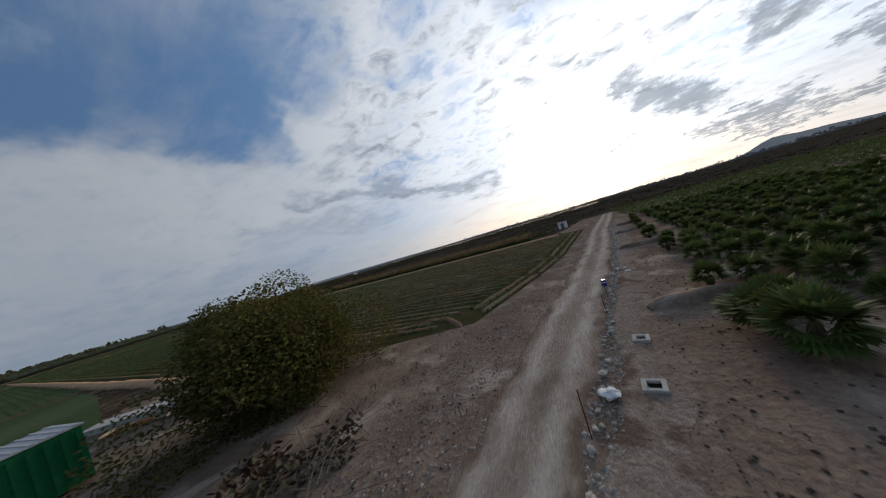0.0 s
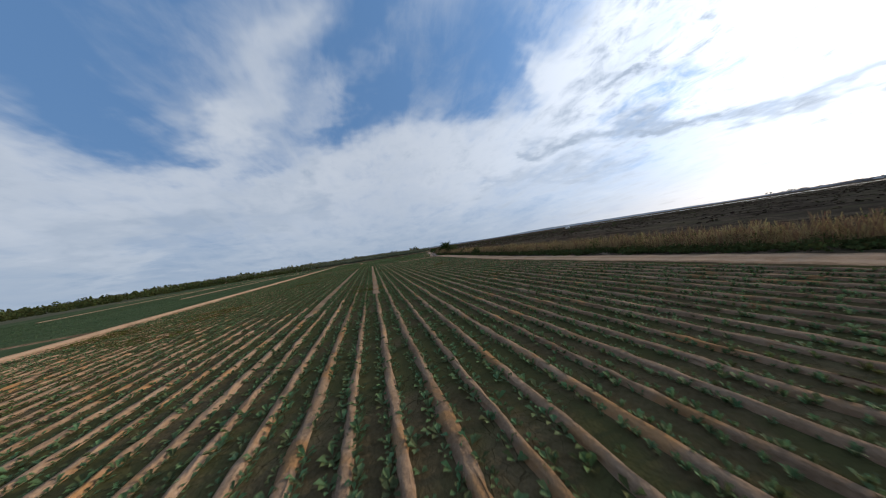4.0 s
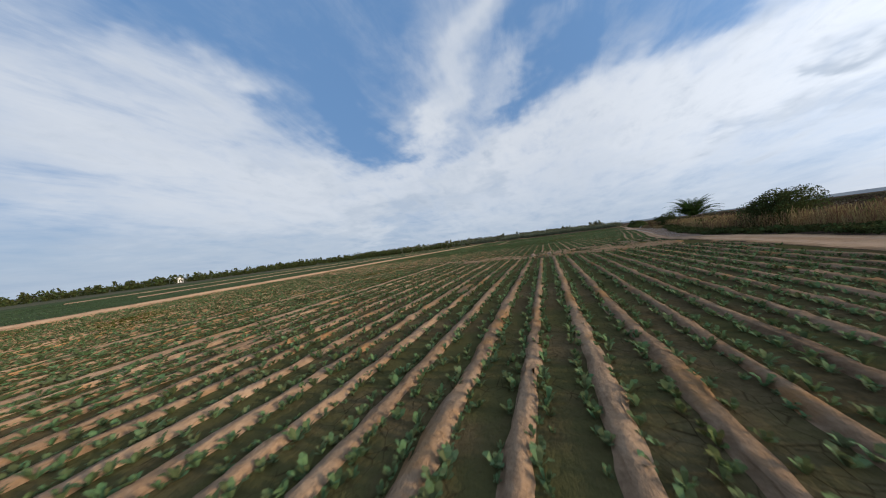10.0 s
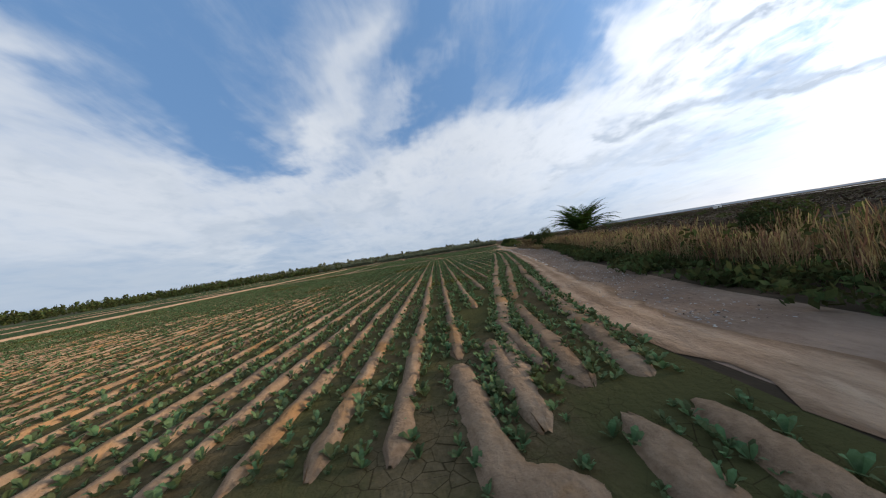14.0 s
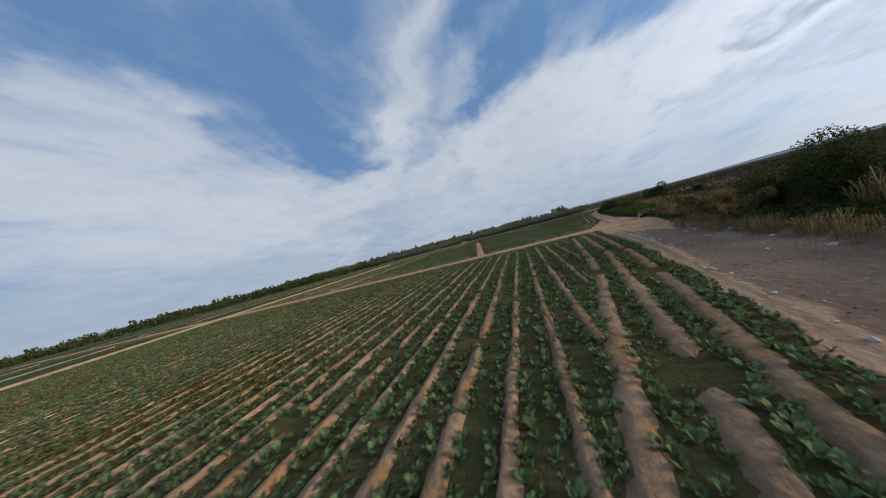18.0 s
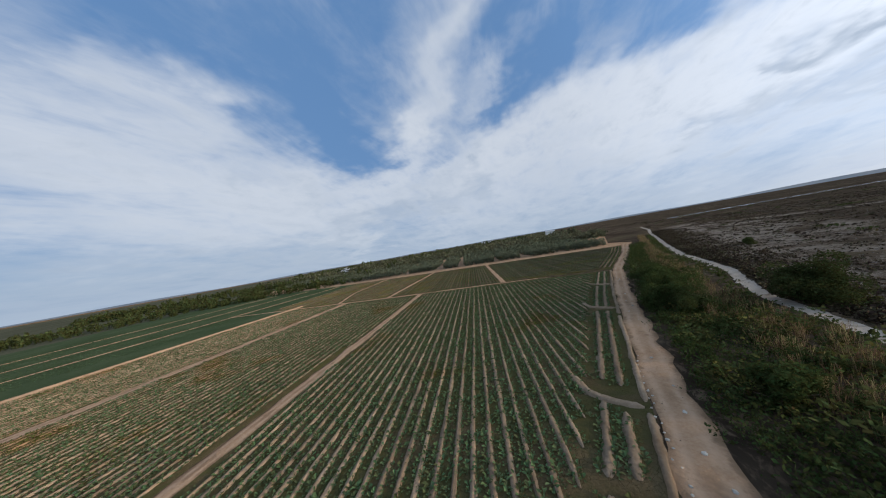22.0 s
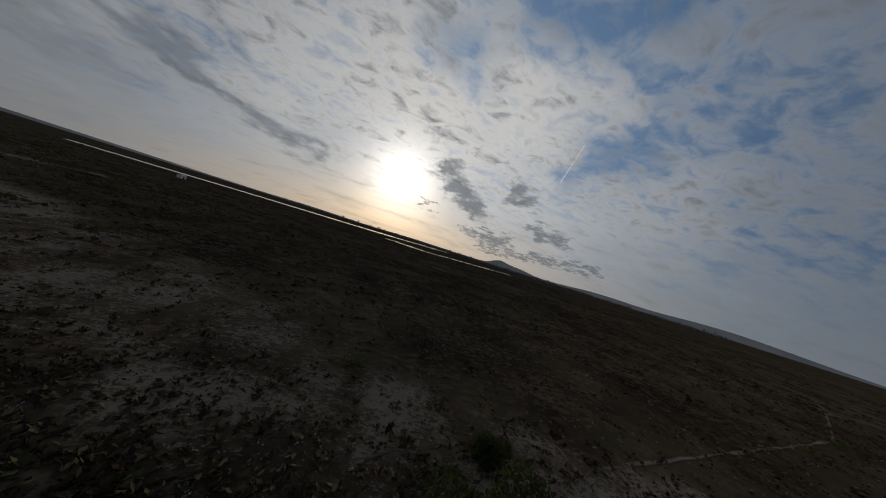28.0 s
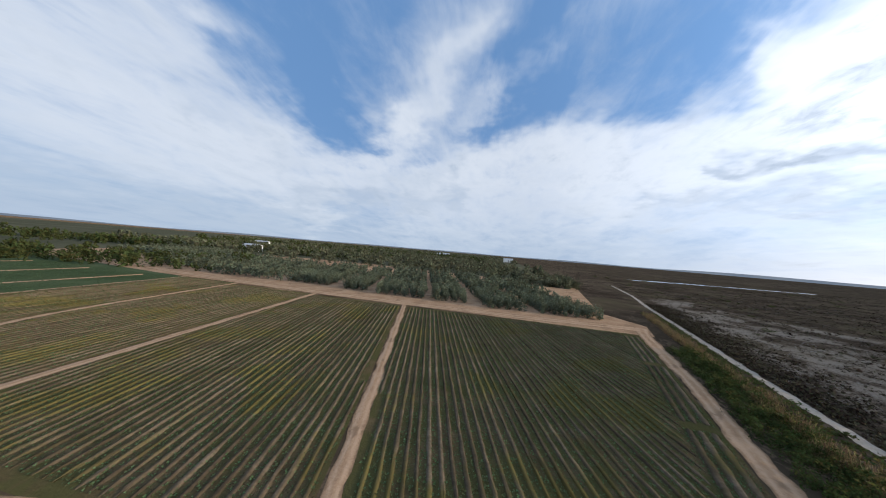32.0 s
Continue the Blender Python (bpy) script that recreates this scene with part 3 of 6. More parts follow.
def wav(x, seed, scale=1.0):
    """Smooth uneven wobble between about -1 and 1."""
    x = np.asarray(x, float) * scale
    return (np.sin(x * 1.0 + seed * 1.7) + 0.6 * np.sin(x * 2.37 + seed * 3.1) + 0.4 * np.sin(x * 5.1 + seed * 0.7) + 0.3 * np.sin(x * 11.3 + seed * 2.3)) / 2.3


def ribbon(name, pts, mat, z=0.01, crown=0.04, seed=1, edge=0.25, step=0.8, label="", category="road", rut=0.0, across=9):
    """A track along (x, y, half width left, half width right), uneven at its edges, crowned, with wheel ruts."""
    pts = np.array(pts, float)
    seg = np.hypot(*np.diff(pts[:, :2], axis=0).T)
    s = np.concatenate([[0], np.cumsum(seg)])
    t = np.arange(0, s[-1] + step / 2, step)
    q = np.stack([np.interp(t, s, pts[:, i]) for i in range(pts.shape[1])], -1)
    for _ in range(6):
        q[1:-1] = (q[:-2] + 2 * q[1:-1] + q[2:]) / 4
    d = np.gradient(q[:, :2], axis=0)
    d /= np.linalg.norm(d, axis=1)[:, None]
    nrm = np.stack([-d[:, 1], d[:, 0]], -1)
    u = np.linspace(-1, 1, across)
    lw = q[:, 2] * 1.0 + edge * wav(t, seed, 0.7)
    rw = q[:, 3] * 1.0 + edge * wav(t, seed + 5, 0.8)
    for w in (lw, rw):
        j = rng.standard_normal(len(t)) * edge * 0.45
        w += j + np.roll(j, 1) * 0.5
    off = np.where(u[None] < 0, u[None] * rw[:, None], u[None] * lw[:, None])
    v = np.zeros((len(t), across, 3))
    v[:, :, :2] = q[:, None, :2] + nrm[:, None] * off[:, :, None]
    v[:, :, 2] = z + crown * (1 - u[None] ** 2) - rut * (np.exp(-((np.abs(u[None]) - 0.45) / 0.16) ** 2)) + 0.012 * rng.standard_normal((len(t), across))
    v[:, 0, 2] = v[:, -1, 2] = z
    v[:, :, 2] = np.maximum(v[:, :, 2], z * 0.7)
    i, j = np.meshgrid(np.arange(len(t) - 1), np.arange(across - 1), indexing="ij")
    a = (i * across + j).ravel()
    f = np.stack([a, a + across, a + across + 1, a + 1], -1)[:, ::-1]
    me = mesh_of(name, v.reshape(-1, 3), f, mat, True)
    me.attributes.new("across", "FLOAT", "POINT").data.foreach_set("value", np.tile(u, len(t)).astype(np.float32))
    return tagged(new(name, me), label, category, kind="structure")


def patch(name, poly, mat, z, label, category):
    """A flat stretch of ground inside a polygon."""
    bm = bmesh.new()
    vs = [bm.verts.new((x, y, z)) for x, y in poly]
    bm.faces.new(vs)
    bmesh.ops.recalc_face_normals(bm, faces=bm.faces)
    if bm.faces[:][0].normal.z < 0:
        bmesh.ops.reverse_faces(bm, faces=bm.faces)
    me = bpy.data.meshes.new(name)
    bm.to_mesh(me)
    bm.free()
    me.materials.append(mat)
    return tagged(new(name, me), label, category, kind="structure")

# ---- the plan ----
EDGE_A = [(-80, 7.6), (-43, 8.0), (-20.4, 7.8), (-6, 8.7), (0.8, 9.1), (33, 11.4), (41.5, 11.1), (46, 11.1), (62.5, 15.3), (66, 15.9), (80, 19.2), (90, 21.0), (98.5, 21.7), (105, 22.7)]      # y: right edge of the long fields
EDGE_B = [(109, 22.8), (113.9, 25.2), (121, 27.6), (128.3, 29.0), (150.5, 33.2), (169, 37.5)]
EDGE_C = [(169, 37.5), (180, 41.2), (192.6, 45.5), (217, 52.3)]
ROAD_S = [(-90, -63.0), (-37.9, -67.8), (-29.1, -68.7), (-19.5, -69.8), (-2, -70.6), (11, -71.9), (40, -74.8)]      # x: left edge of the southern road
WIDE_S = [(-40, 2.2), (-20, 2.4), (12, 2.9)]      # x: width of the southern road
FIELD_S = [(-34, -63.0), (-32.4, -65.0), (-22.9, -67.4), (-16.8, -68.5), (-11.4, -68.8), (2.2, -69.8), (9, -70.3)]
SIDE = [(-66, 11.2), (-43, 11.2), (-20, 11.0), (0, 12.3), (33, 14.8), (40, 14.0), (44, 14.0), (48, 14.9), (58, 16.9), (66, 19.8), (74, 22.4), (82, 24.2), (88.7, 24.9), (92.3, 25.1), (99, 26.5), (105.8, 28.1), (113.6, 28.8), (121, 29.6), (128, 30.8), (150, 35.0), (169, 39.4), (180, 43.1), (192.6, 47.3), (217, 54.3), (240, 61)]      # y: right edge of the dirt track
STONES_AT = [(46, 12.4), (62.5, 16.2), (67.9, 17.4), (82.4, 20.0), (91, 22.0), (94.4, 22.7), (104, 24.0), (113, 26.0), (121, 28.0)]      # y: line of whitish stones
PITCH = 0.92


def south(x):
    return lerp(x, FIELD_S)


# ---- ground ----
bm = bmesh.new()
bmesh.ops.create_circle(bm, cap_ends=True, segments=96, radius=4700)
me = bpy.data.meshes.new("ground")
bm.to_mesh(me)
bm.free()
me.materials.append(M["marsh"])
tagged(new("ground", me), "dark flat marsh earth with dry scrub and pale patches", "ground", kind="structure")

# ---- ridges and crops ----


def plant(leaves, seed):
    """A young leafy plant: upright bent leaves round a centre."""
    r = np.random.default_rng(seed)
    vs, fs = [], []
    for i in range(leaves):
        a = i * 2.4 + r.uniform(-0.5, 0.5)
        ln, w, lift = r.uniform(0.05, 0.115), r.uniform(0.020, 0.036), r.uniform(0.03, 0.12)
        ca, sa, tw = math.cos(a), math.sin(a), r.uniform(-0.4, 0.4)
        o = len(vs)
        for d, hw, z in ((0.01, 0.008, 0.0), (ln * 0.6, w, lift * 0.8), (ln, w * 0.35, lift * r.uniform(0.75, 1.15))):
            for sgn in (-1, 1):
                vs.append((d * ca - sgn * hw * sa, d * sa + sgn * hw * ca, z + tw * sgn * hw))
        fs += [(o, o + 2, o + 3, o + 1), (o + 2, o + 4, o + 5, o + 3)]
    return np.array(vs), np.array(fs)


def small_plant(leaves, seed):
    r = np.random.default_rng(seed)
    vs, fs = [], []
    for i in range(leaves):
        a = i * 6.283 / leaves + r.uniform(-0.5, 0.5)
        ln, w, z = r.uniform(0.09, 0.14), r.uniform(0.03, 0.05), r.uniform(0.05, 0.12)
        ca, sa, o = math.cos(a), math.sin(a), len(vs)
        vs += [(0.01 * ca, 0.01 * sa, 0.01), (ln * 0.6 * ca - w * sa, ln * 0.6 * sa + w * ca, z), (ln * ca, ln * sa, z * 0.9), (ln * 0.6 * ca + w * sa, ln * 0.6 * sa - w * ca, z)]
        fs.append((o, o + 1, o + 2, o + 3))
    return np.array(vs), np.array(fs)


NEAR_PLANTS = [plant(k, s) for k, s in ((7, 1), (6, 2), (7, 3), (6, 4))]
FAR_PLANTS = [small_plant(4, 11), small_plant(3, 12), small_plant(4, 13)]


def resample(pts, step):
    """Even steps along a bent line, its corners rounded."""
    a = np.array(pts, float)
    s = np.concatenate([[0], np.cumsum(np.hypot(*np.diff(a, axis=0).T))])
    n = max(4, int(s[-1] / step) + 1)
    t = np.linspace(0, s[-1], n)
    q = np.stack([np.interp(t, s, a[:, 0]), np.interp(t, s, a[:, 1])], -1)
    if len(a) > 2:
        for _ in range(3):
            q[1:-1] = (q[:-2] + 2 * q[1:-1] + q[2:]) / 4
    d = np.gradient(q, axis=0)
    d /= np.linalg.norm(d, axis=1)[:, None]
    return t, q, np.stack([-d[:, 1], d[:, 0]], -1)


def ridge_mesh(pts, seed, width=0.30, high=0.14, step=0.3):
    """A raised earth bank with rounded ends, an uneven crest and crumbled flanks."""
    t, q, nr = resample(pts, step)
    n, ln = len(t), t[-1]
    # flat crest, crumbling flanks that run out into the furrow
    prof_u = np.array([-1.0, -0.80, -0.60, -0.44, 0.0, 0.44, 0.60, 0.80, 1.0])
    prof_z = np.array([-0.12, 0.26, 0.72, 0.95, 0.97, 0.95, 0.72, 0.26, -0.12])
    k = len(prof_u)
    ends = np.clip(np.minimum(t, ln - t) / 0.3, 0.08, 1) ** 0.5
    w = (width * 0.70 + 0.10 * width * wav(t, seed, 0.7) + 0.025 * width * rng.standard_normal(n)) * ends
    sway = 0.04 * wav(t, seed + 9, 0.35)
    hi = (high * 0.74 * (1 + 0.18 * wav(t, seed + 3, 1.0))) * ends
    u = prof_u[None] * w[:, None] + 0.016 * rng.standard_normal((n, k)) + sway[:, None]
    # slumps: one flank spreads out here and there
    for side, cols in ((-1, (0, 1, 2)), (1, (6, 7, 8))):
        slump = np.clip(wav(t, seed * 1.9 + side, 0.9) - 0.2, 0, 1) * width * 0.45
        for c, share in zip(cols, (1.0, 0.8, 0.4) if side < 0 else (0.4, 0.8, 1.0)):
            u[:, c] += side * slump * share
    p = q[:, None] + nr[:, None] * u[:, :, None]
    z = prof_z[None] * hi[:, None] + 0.012 * rng.standard_normal((n, k))
    v = np.concatenate([p, z[:, :, None]], -1).reshape(-1, 3)
    i, j = np.meshgrid(np.arange(n - 1), np.arange(k - 1), indexing="ij")
    o = (i * k + j).ravel()
    return v, np.stack([o, o + 1, o + k + 1, o + k], -1)


class Field:
    """Earth between the ridges, the ridges as its parts, and its crop."""

    def __init__(self, poly, label, z=0.008, mat="furrow", bank="ridge", loose=0.05):
        self.soil = patch("crop_field", poly, M[mat], z, label, "crop field")
        self.near, self.far, self.count, self.bank, self.loose = [], [], 0, M[bank], loose

    def ridge(self, a, b, width=0.30, high=0.14, crop=True, near=False, gap=0.15, seed=None, step=0.3, skip=0.12, via=()):
        self.count += 1
        seed = self.count if seed is None else seed
        pts = [a, *via, b]
        if math.hypot(b[0] - a[0], b[1] - a[1]) < 0.7:
            return
        v, f = ridge_mesh(pts, seed * 1.37, width, high, 0.13 if near and len(pts) + abs(b[0] - a[0]) > 2.6 else step)
        part("ridge", mesh_of("ridge", v, f, self.bank, True), None, self.soil)
        if not crop:
            return
        s, q, nr = resample(pts, 0.25)
        for side in (-1, 1):
            t = np.arange(0.1, s[-1], gap)
            t = t + rng.uniform(-0.35, 0.35, len(t)) * gap
            lush = 0.5 + 0.5 * wav(t, seed * 0.9 + side, 0.22)
            t = t[rng.uniform(0, 1, len(t)) > skip * (2.2 - 2 * lush)]
            off = side * (width * 0.60 + 0.03 + self.loose) + rng.normal(0, self.loose, len(t))
            x = np.interp(t, s, q[:, 0]) + np.interp(t, s, nr[:, 0]) * off
            y = np.interp(t, s, q[:, 1]) + np.interp(t, s, nr[:, 1]) * off
            (self.near if near else self.far).append(np.column_stack([x, y, np.full(len(t), 0.015)]))

    def sow(self, pts, gap=0.2, near=False):
        """Plants in a line with no ridge."""
        s, q, nr = resample(pts, 0.5)
        t = np.arange(0, s[-1], gap) + rng.uniform(-0.06, 0.06, len(np.arange(0, s[-1], gap)))
        (self.near if near else self.far).append(np.column_stack([np.interp(t, s, q[:, 0]) + rng.normal(0, 0.05, len(t)), np.interp(t, s, q[:, 1]), np.full(len(t), 0.015)]))

    def grow(self, label, size=1.0, far=1.0):
        lots = []
        for places, kinds in ((self.near, NEAR_PLANTS), (self.far, FAR_PLANTS)):
            if not places:
                continue
            p = np.concatenate(places)
            pick = rng.integers(0, len(kinds), len(p))
            for k, (tv, tf) in enumerate(kinds):
                q = p[pick == k]
                lots.append(scatter(tv, tf, q, rng.uniform(0, 6.28, len(q)), (size if kinds is NEAR_PLANTS else size * far) * rng.uniform(0.45, 1.25, len(q)), None if kinds is NEAR_PLANTS else np.full(len(q), 0.78)))
        v, f = join(lots)
        ob = new("crop_plants", mesh_of("crop_plants", v, f, M["crop"]))
        return tagged(ob, label, "crop", kind="stuff")


# the long southern field
xs = np.arange(-32.0, 8.0, 2.0)
poly = [(-36.0, 35.3), (-36.0, -30.0), (-34.2, -59.2)] + [(x, float(south(x))) for x in xs] + [(float(lerp(y, EDGE_A)), y) for y in (-69, -43, -20, 0, 20, 33, 41)] + [(11.1, 42.0), (-3.0, 42.0), (-3.0, 35.3)]
A = Field(poly, "young green crop on dry earth ridges with damp dark furrows")
for k, x in enumerate(np.arange(-35.5, 10.9, PITCH)):
    y0 = float(south(x)) + 2.0 if x > -31.5 else float(lerp(x, [(-36, -30), (-34.4, -42.5), (-33.2, -45.5), (-31.6, -51.5)]))
    ys = np.linspace(-66, 33, 200)
    ok = lerp(ys, EDGE_A) - 0.45 > x
    if not ok.all():
        y0 = max(y0, float(ys[ok][0]) if ok.any() else 99)
    y1 = float(lerp(x, [(-36, 36.8), (-21, 37.4), (-8, 38.1)])) if x < -8.3 else 33.3 if x < -1.2 else 32.7
    path = abs(x + 15.5) < 0.47 or abs(x + 11) < 0.45
    wide = 0.62 if path else (0.225 if x > -10 else 0.15) + 0.030 * math.sin(k * 2.1)
    mid = -34.0 + 3 * math.sin(k * 1.9)
    for c0, c1 in ((y0, min(y1, mid)), (max(y0, mid), y1)):
        if c1 - c0 < 1:
            continue
        if c0 == y0:
            A.ridge((x, c0), (x, c1), 0.205 + 0.03 * math.sin(k * 2.1), 0.14, near=-7 < x, seed=k, step=0.4, gap=0.16, skip=0.16)
        else:
            A.ridge((x, c0), (x, c1), wide, 0.115 if x > -10 else 0.10, near=-7 < x, seed=k + 200, step=0.3 if x > -13 else 0.6, gap=0.145 if x > -7 else 0.115)
# headland ridges along the southern road
for off, spans in ((0.45, ((-30.5, -23.4), (-22.6, -18.0), (-16.6, -10.5), (-9.2, -2.0), (-1.0, 5.0))), (1.4, ((-29.8, -23.2), (-22.4, -18.1), (-15.8, -10.8), (-9.0, -2.0), (-1.0, 5.0)))):
    for x0, x1 in spans:
        A.ridge((x0, float(south(x0)) + off), (x1, float(south(x1)) + off), 0.36, 0.17, near=True)
A.ridge((-30.8, -61.2), (-32.2, -64.5), 0.26, 0.16, crop=False, via=((-30.62, -62.3), (-30.75, -63.0), (-31.5, -63.8)))
# bent ridges of the small plot at its western corner
for a, b, c, wide in (((-31.25, -62.3), (-31.65, -59.6), (-31.8, -55.2), 0.28), ((-31.95, -63.0), (-32.3, -60.2), (-32.7, -54.8), 0.27), ((-33.15, -59.4), (-33.3, -56.6), (-33.6, -52.8), 0.28), ((-34.5, -45.2), (-33.0, -49.3), (-31.75, -54.3), 0.28), ((-34.6, -47.2), (-33.3, -50.8), (-32.6, -54.0), 0.26)):
    A.ridge(a, c, wide, 0.16, via=(b,), near=True, gap=0.2)
for x in (-17.4, -10.2):
    A.ridge((x, float(south(x)) + 0.2), (x + 0.5, float(south(x)) + 3.6), 0.27, 0.16, via=((x + 0.05, float(south(x)) + 1.4),))
# dry bare lumps where the crop failed
for x, y in ((3.2, -8.0), (2.2, -17.0), (5.8, 13.0), (6.9, 19.0), (-1.6, -3.0), (-5.2, 6.0), (-8.4, 14.0), (0.4, 24.0), (8.2, 5.0), (-3.8, 20.5)):
    A.ridge((x, y - 1.0), (x + 0.05, y + 1.1), 0.46, 0.07, crop=False)
# the band across, with its water boxes
A.ridge((0.6, 35.15), (10.4, 36.2), 0.62, 0.17, near=True, crop=False, via=((2.9, 35.25), (6.0, 35.6)))
A.ridge((-1.9, 35.55), (-10.6, 37.4), 0.85, 0.10, near=True, crop=False, via=((-5.2, 35.75), (-7.6, 36.4)))
A.ridge((-0.95, 35.15), (2.05, 33.0), 0.34, 0.17, near=True, via=((-0.3, 35.05), (-0.1, 34.6), (-0.1, 34.0), (0.1, 33.6), (0.65, 33.5), (1.2, 33.62), (1.75, 33.6)))
patch("yard", [(-3.4, 34.4), (-1.4, 33.9), (0.9, 33.9), (1.3, 35.2), (0.9, 36.6), (-0.2, 38.2), (-1.4, 38.6), (-2.2, 37.0)], M["wet_earth"], 0.013, "bare brown earth round the irrigation boxes", "ground")
A.ridge((4.3, 36.75), (10.4, 36.85), 0.45, 0.17, near=True)
A.ridge((1.0, 34.5), (6.8, 34.6), 0.38, 0.16, near=True)
A.ridge((2.4, 33.75), (9.6, 33.9), 0.38, 0.16, near=True)
for x0, x1, y, w in ((3.2, 6.3, 37.3, 0.31), (2.9, 6.1, 38.05, 0.30), (3.1, 6.05, 38.85, 0.28), (2.7, 4.9, 40.3, 0.27), (6.6, 8.5, 40.65, 0.29), (6.5, 8.45, 39.85, 0.29), (6.55, 8.35, 39.15, 0.29), (6.6, 9.0, 38.45, 0.29), (6.7, 10.3, 37.5, 0.32),
                     (-0.25, 0.85, 39.6, 0.32), (-0.5, 0.9, 40.35, 0.32), (1.1, 1.95, 39.53, 0.32), (1.2, 2.1, 40.2, 0.30), (-0.8, 2.2, 38.1, 0.36), (-1.0, 2.1, 37.4, 0.36), (-6.9, -2.6, 36.75, 0.30), (-4.9, -2.6, 34.75, 0.30), (-0.6, 2.0, 36.75, 0.30)):
    A.ridge((x0, y), (x1, y + 0.02 * (x1 - x0)), w, 0.16, near=True)
for x0, x1, y, w in ((-8.4, -4.6, 33.95, 0.28), (-4.0, -1.0, 34.0, 0.28), (-8.2, -5.2, 34.5, 0.26), (-4.6, -1.6, 34.55, 0.26), (-7.0, -2.6, 37.2, 0.28), (-7.6, -3.4, 38.3, 0.28)):
    A.ridge((x0, y), (x1, y + 0.12), w, 0.15, near=True)
A.ridge((-0.5, 38.75), (5.95, 41.6), 0.36, 0.16, near=True, via=((-0.2, 39.05), (0.8, 38.87), (2.15, 38.75), (2.45, 39.0), (2.6, 39.5), (3.0, 39.6), (5.1, 39.69), (5.9, 39.75)))
for a, c, d in (((8.7, 41.45), (7.9, 41.8), (7.7, 44.4)), ((9.2, 39.4), (9.3, 40.6), (9.5, 42.4)), ((10.0, 39.5), (10.2, 40.7), (10.35, 42.4))):
    A.ridge(a, d, 0.34, 0.15, near=True, via=(c,))
A.grow("rows of young leafy green crop along the earth ridges", 1.1, 1.28)

# the long field beyond the band
poly = [(-36.0, 35.304), (-3.004, 35.304), (-3.004, 42.004), (11.1, 42.004)] + [(float(lerp(y, EDGE_A)), y) for y in (46, 54, 62.5, 66, 80, 90, 104.6)] + [(-36.0, 104.8)]
B = Field(poly, "thick green crop on dry earth ridges beside a track", loose=0.085)
for k, x in enumerate(np.arange(-35.5, 21.0, PITCH)):
    y0 = float(lerp(x, [(-36, 38.4), (-21, 39.0), (-8, 39.7)])) if x < -8 else 37.6 if x < -0.8 else 41.0 if x < 4.6 else 42.2 if x < 7 else 44.6
    ys = np.linspace(40, 102, 160)
    ok = lerp(ys, EDGE_A) - 3.0 > x
    if not ok.any():
        continue
    if not ok.all():
        y0 = max(y0, float(ys[ok][0]))
    y1 = 102.4
    if y1 - y0 < 2:
        continue
    wide = (0.19 if x > 2 else 0.14) + 0.03 * math.sin(k * 1.7)
    if x > 8:
        cut = y0
        while cut < y1 - 3:
            nxt = min(y1, cut + 8 + 5 * abs(math.sin(k * 2.3 + cut)))
            B.ridge((x, cut), (x, nxt), wide + 0.02, 0.125, near=True, gap=0.12, seed=k + 7, skip=0.06)
            cut = nxt + 0.5
    else:
        mid = 62 + 4 * math.sin(k * 1.3) + 0.25 * x
        B.ridge((x, y0), (x, mid), wide + 0.05, 0.135, near=x > -1, gap=0.15, seed=k + 40, step=0.3 if x > -6 else 0.6, skip=0.12)
        B.ridge((x, mid), (x, y1), wide, 0.115 if x > 2 else 0.088, near=x > 5, gap=0.115, seed=k + 90, step=0.3 if x > 0 else 0.6, skip=0.05)
# ridges that follow the track
for off in (0.8, 1.7, 2.6):
    y, i = 43.0, 0
    while y < 102:
        y2 = y + 9 + 4 * math.sin(i * 2.1 + off * 3)
        if y2 > 97:
            y2 = 103.9 if off < 2 else 102.3
        B.ridge((float(lerp(y, EDGE_A)) - off, y), (float(lerp(y2, EDGE_A)) - off, y2), 0.34, 0.11, near=True, gap=0.11)
        y, i = y2 + 0.8, i + 1
for y, spans in ((103.25, ((-35, -12), (-11, 2), (2.6, 7.4), (8.0, 15.4), (16.1, 20.1))), (104.1, ((-35, -14), (-13, -2), (-1.2, 6.2), (6.9, 10.6), (11.1, 16.0), (16.5, 20.3)))):
    for x0, x1 in spans:
        B.ridge((x0, y + 0.25), (x1, y), 0.27, 0.12, near=x1 > 1, gap=0.12)
for off in (0.18, 0.42):
    B.sow([(float(lerp(y, EDGE_A)) - off, y) for y in np.linspace(44, 104, 16)], 0.2, True)
for y in (102.55, 102.8, 103.7, 104.45, 104.6):
    B.sow([(-10, y), (21.2, y)], 0.16, True)
B.ridge((8.55, 42.3), (8.5, 45.4), 0.30, 0.15, near=True, gap=0.12)
B.ridge((9.1, 43.6), (9.0, 46.8), 0.24, 0.14, near=True, gap=0.12)
B.ridge((7.75, 44.9), (7.7, 47.5), 0.26, 0.14, near=True, gap=0.12)
for x, y0 in ((16.0, 100.6), (17.0, 100.6), (18.0, 100.8), (18.9, 101.0)):
    B.ridge((x, y0), (x + 0.15, 102.3), 0.24, 0.12, near=True)
B.grow("dense rows of leafy green crop between broken earth ridges", 1.2, 1.2)


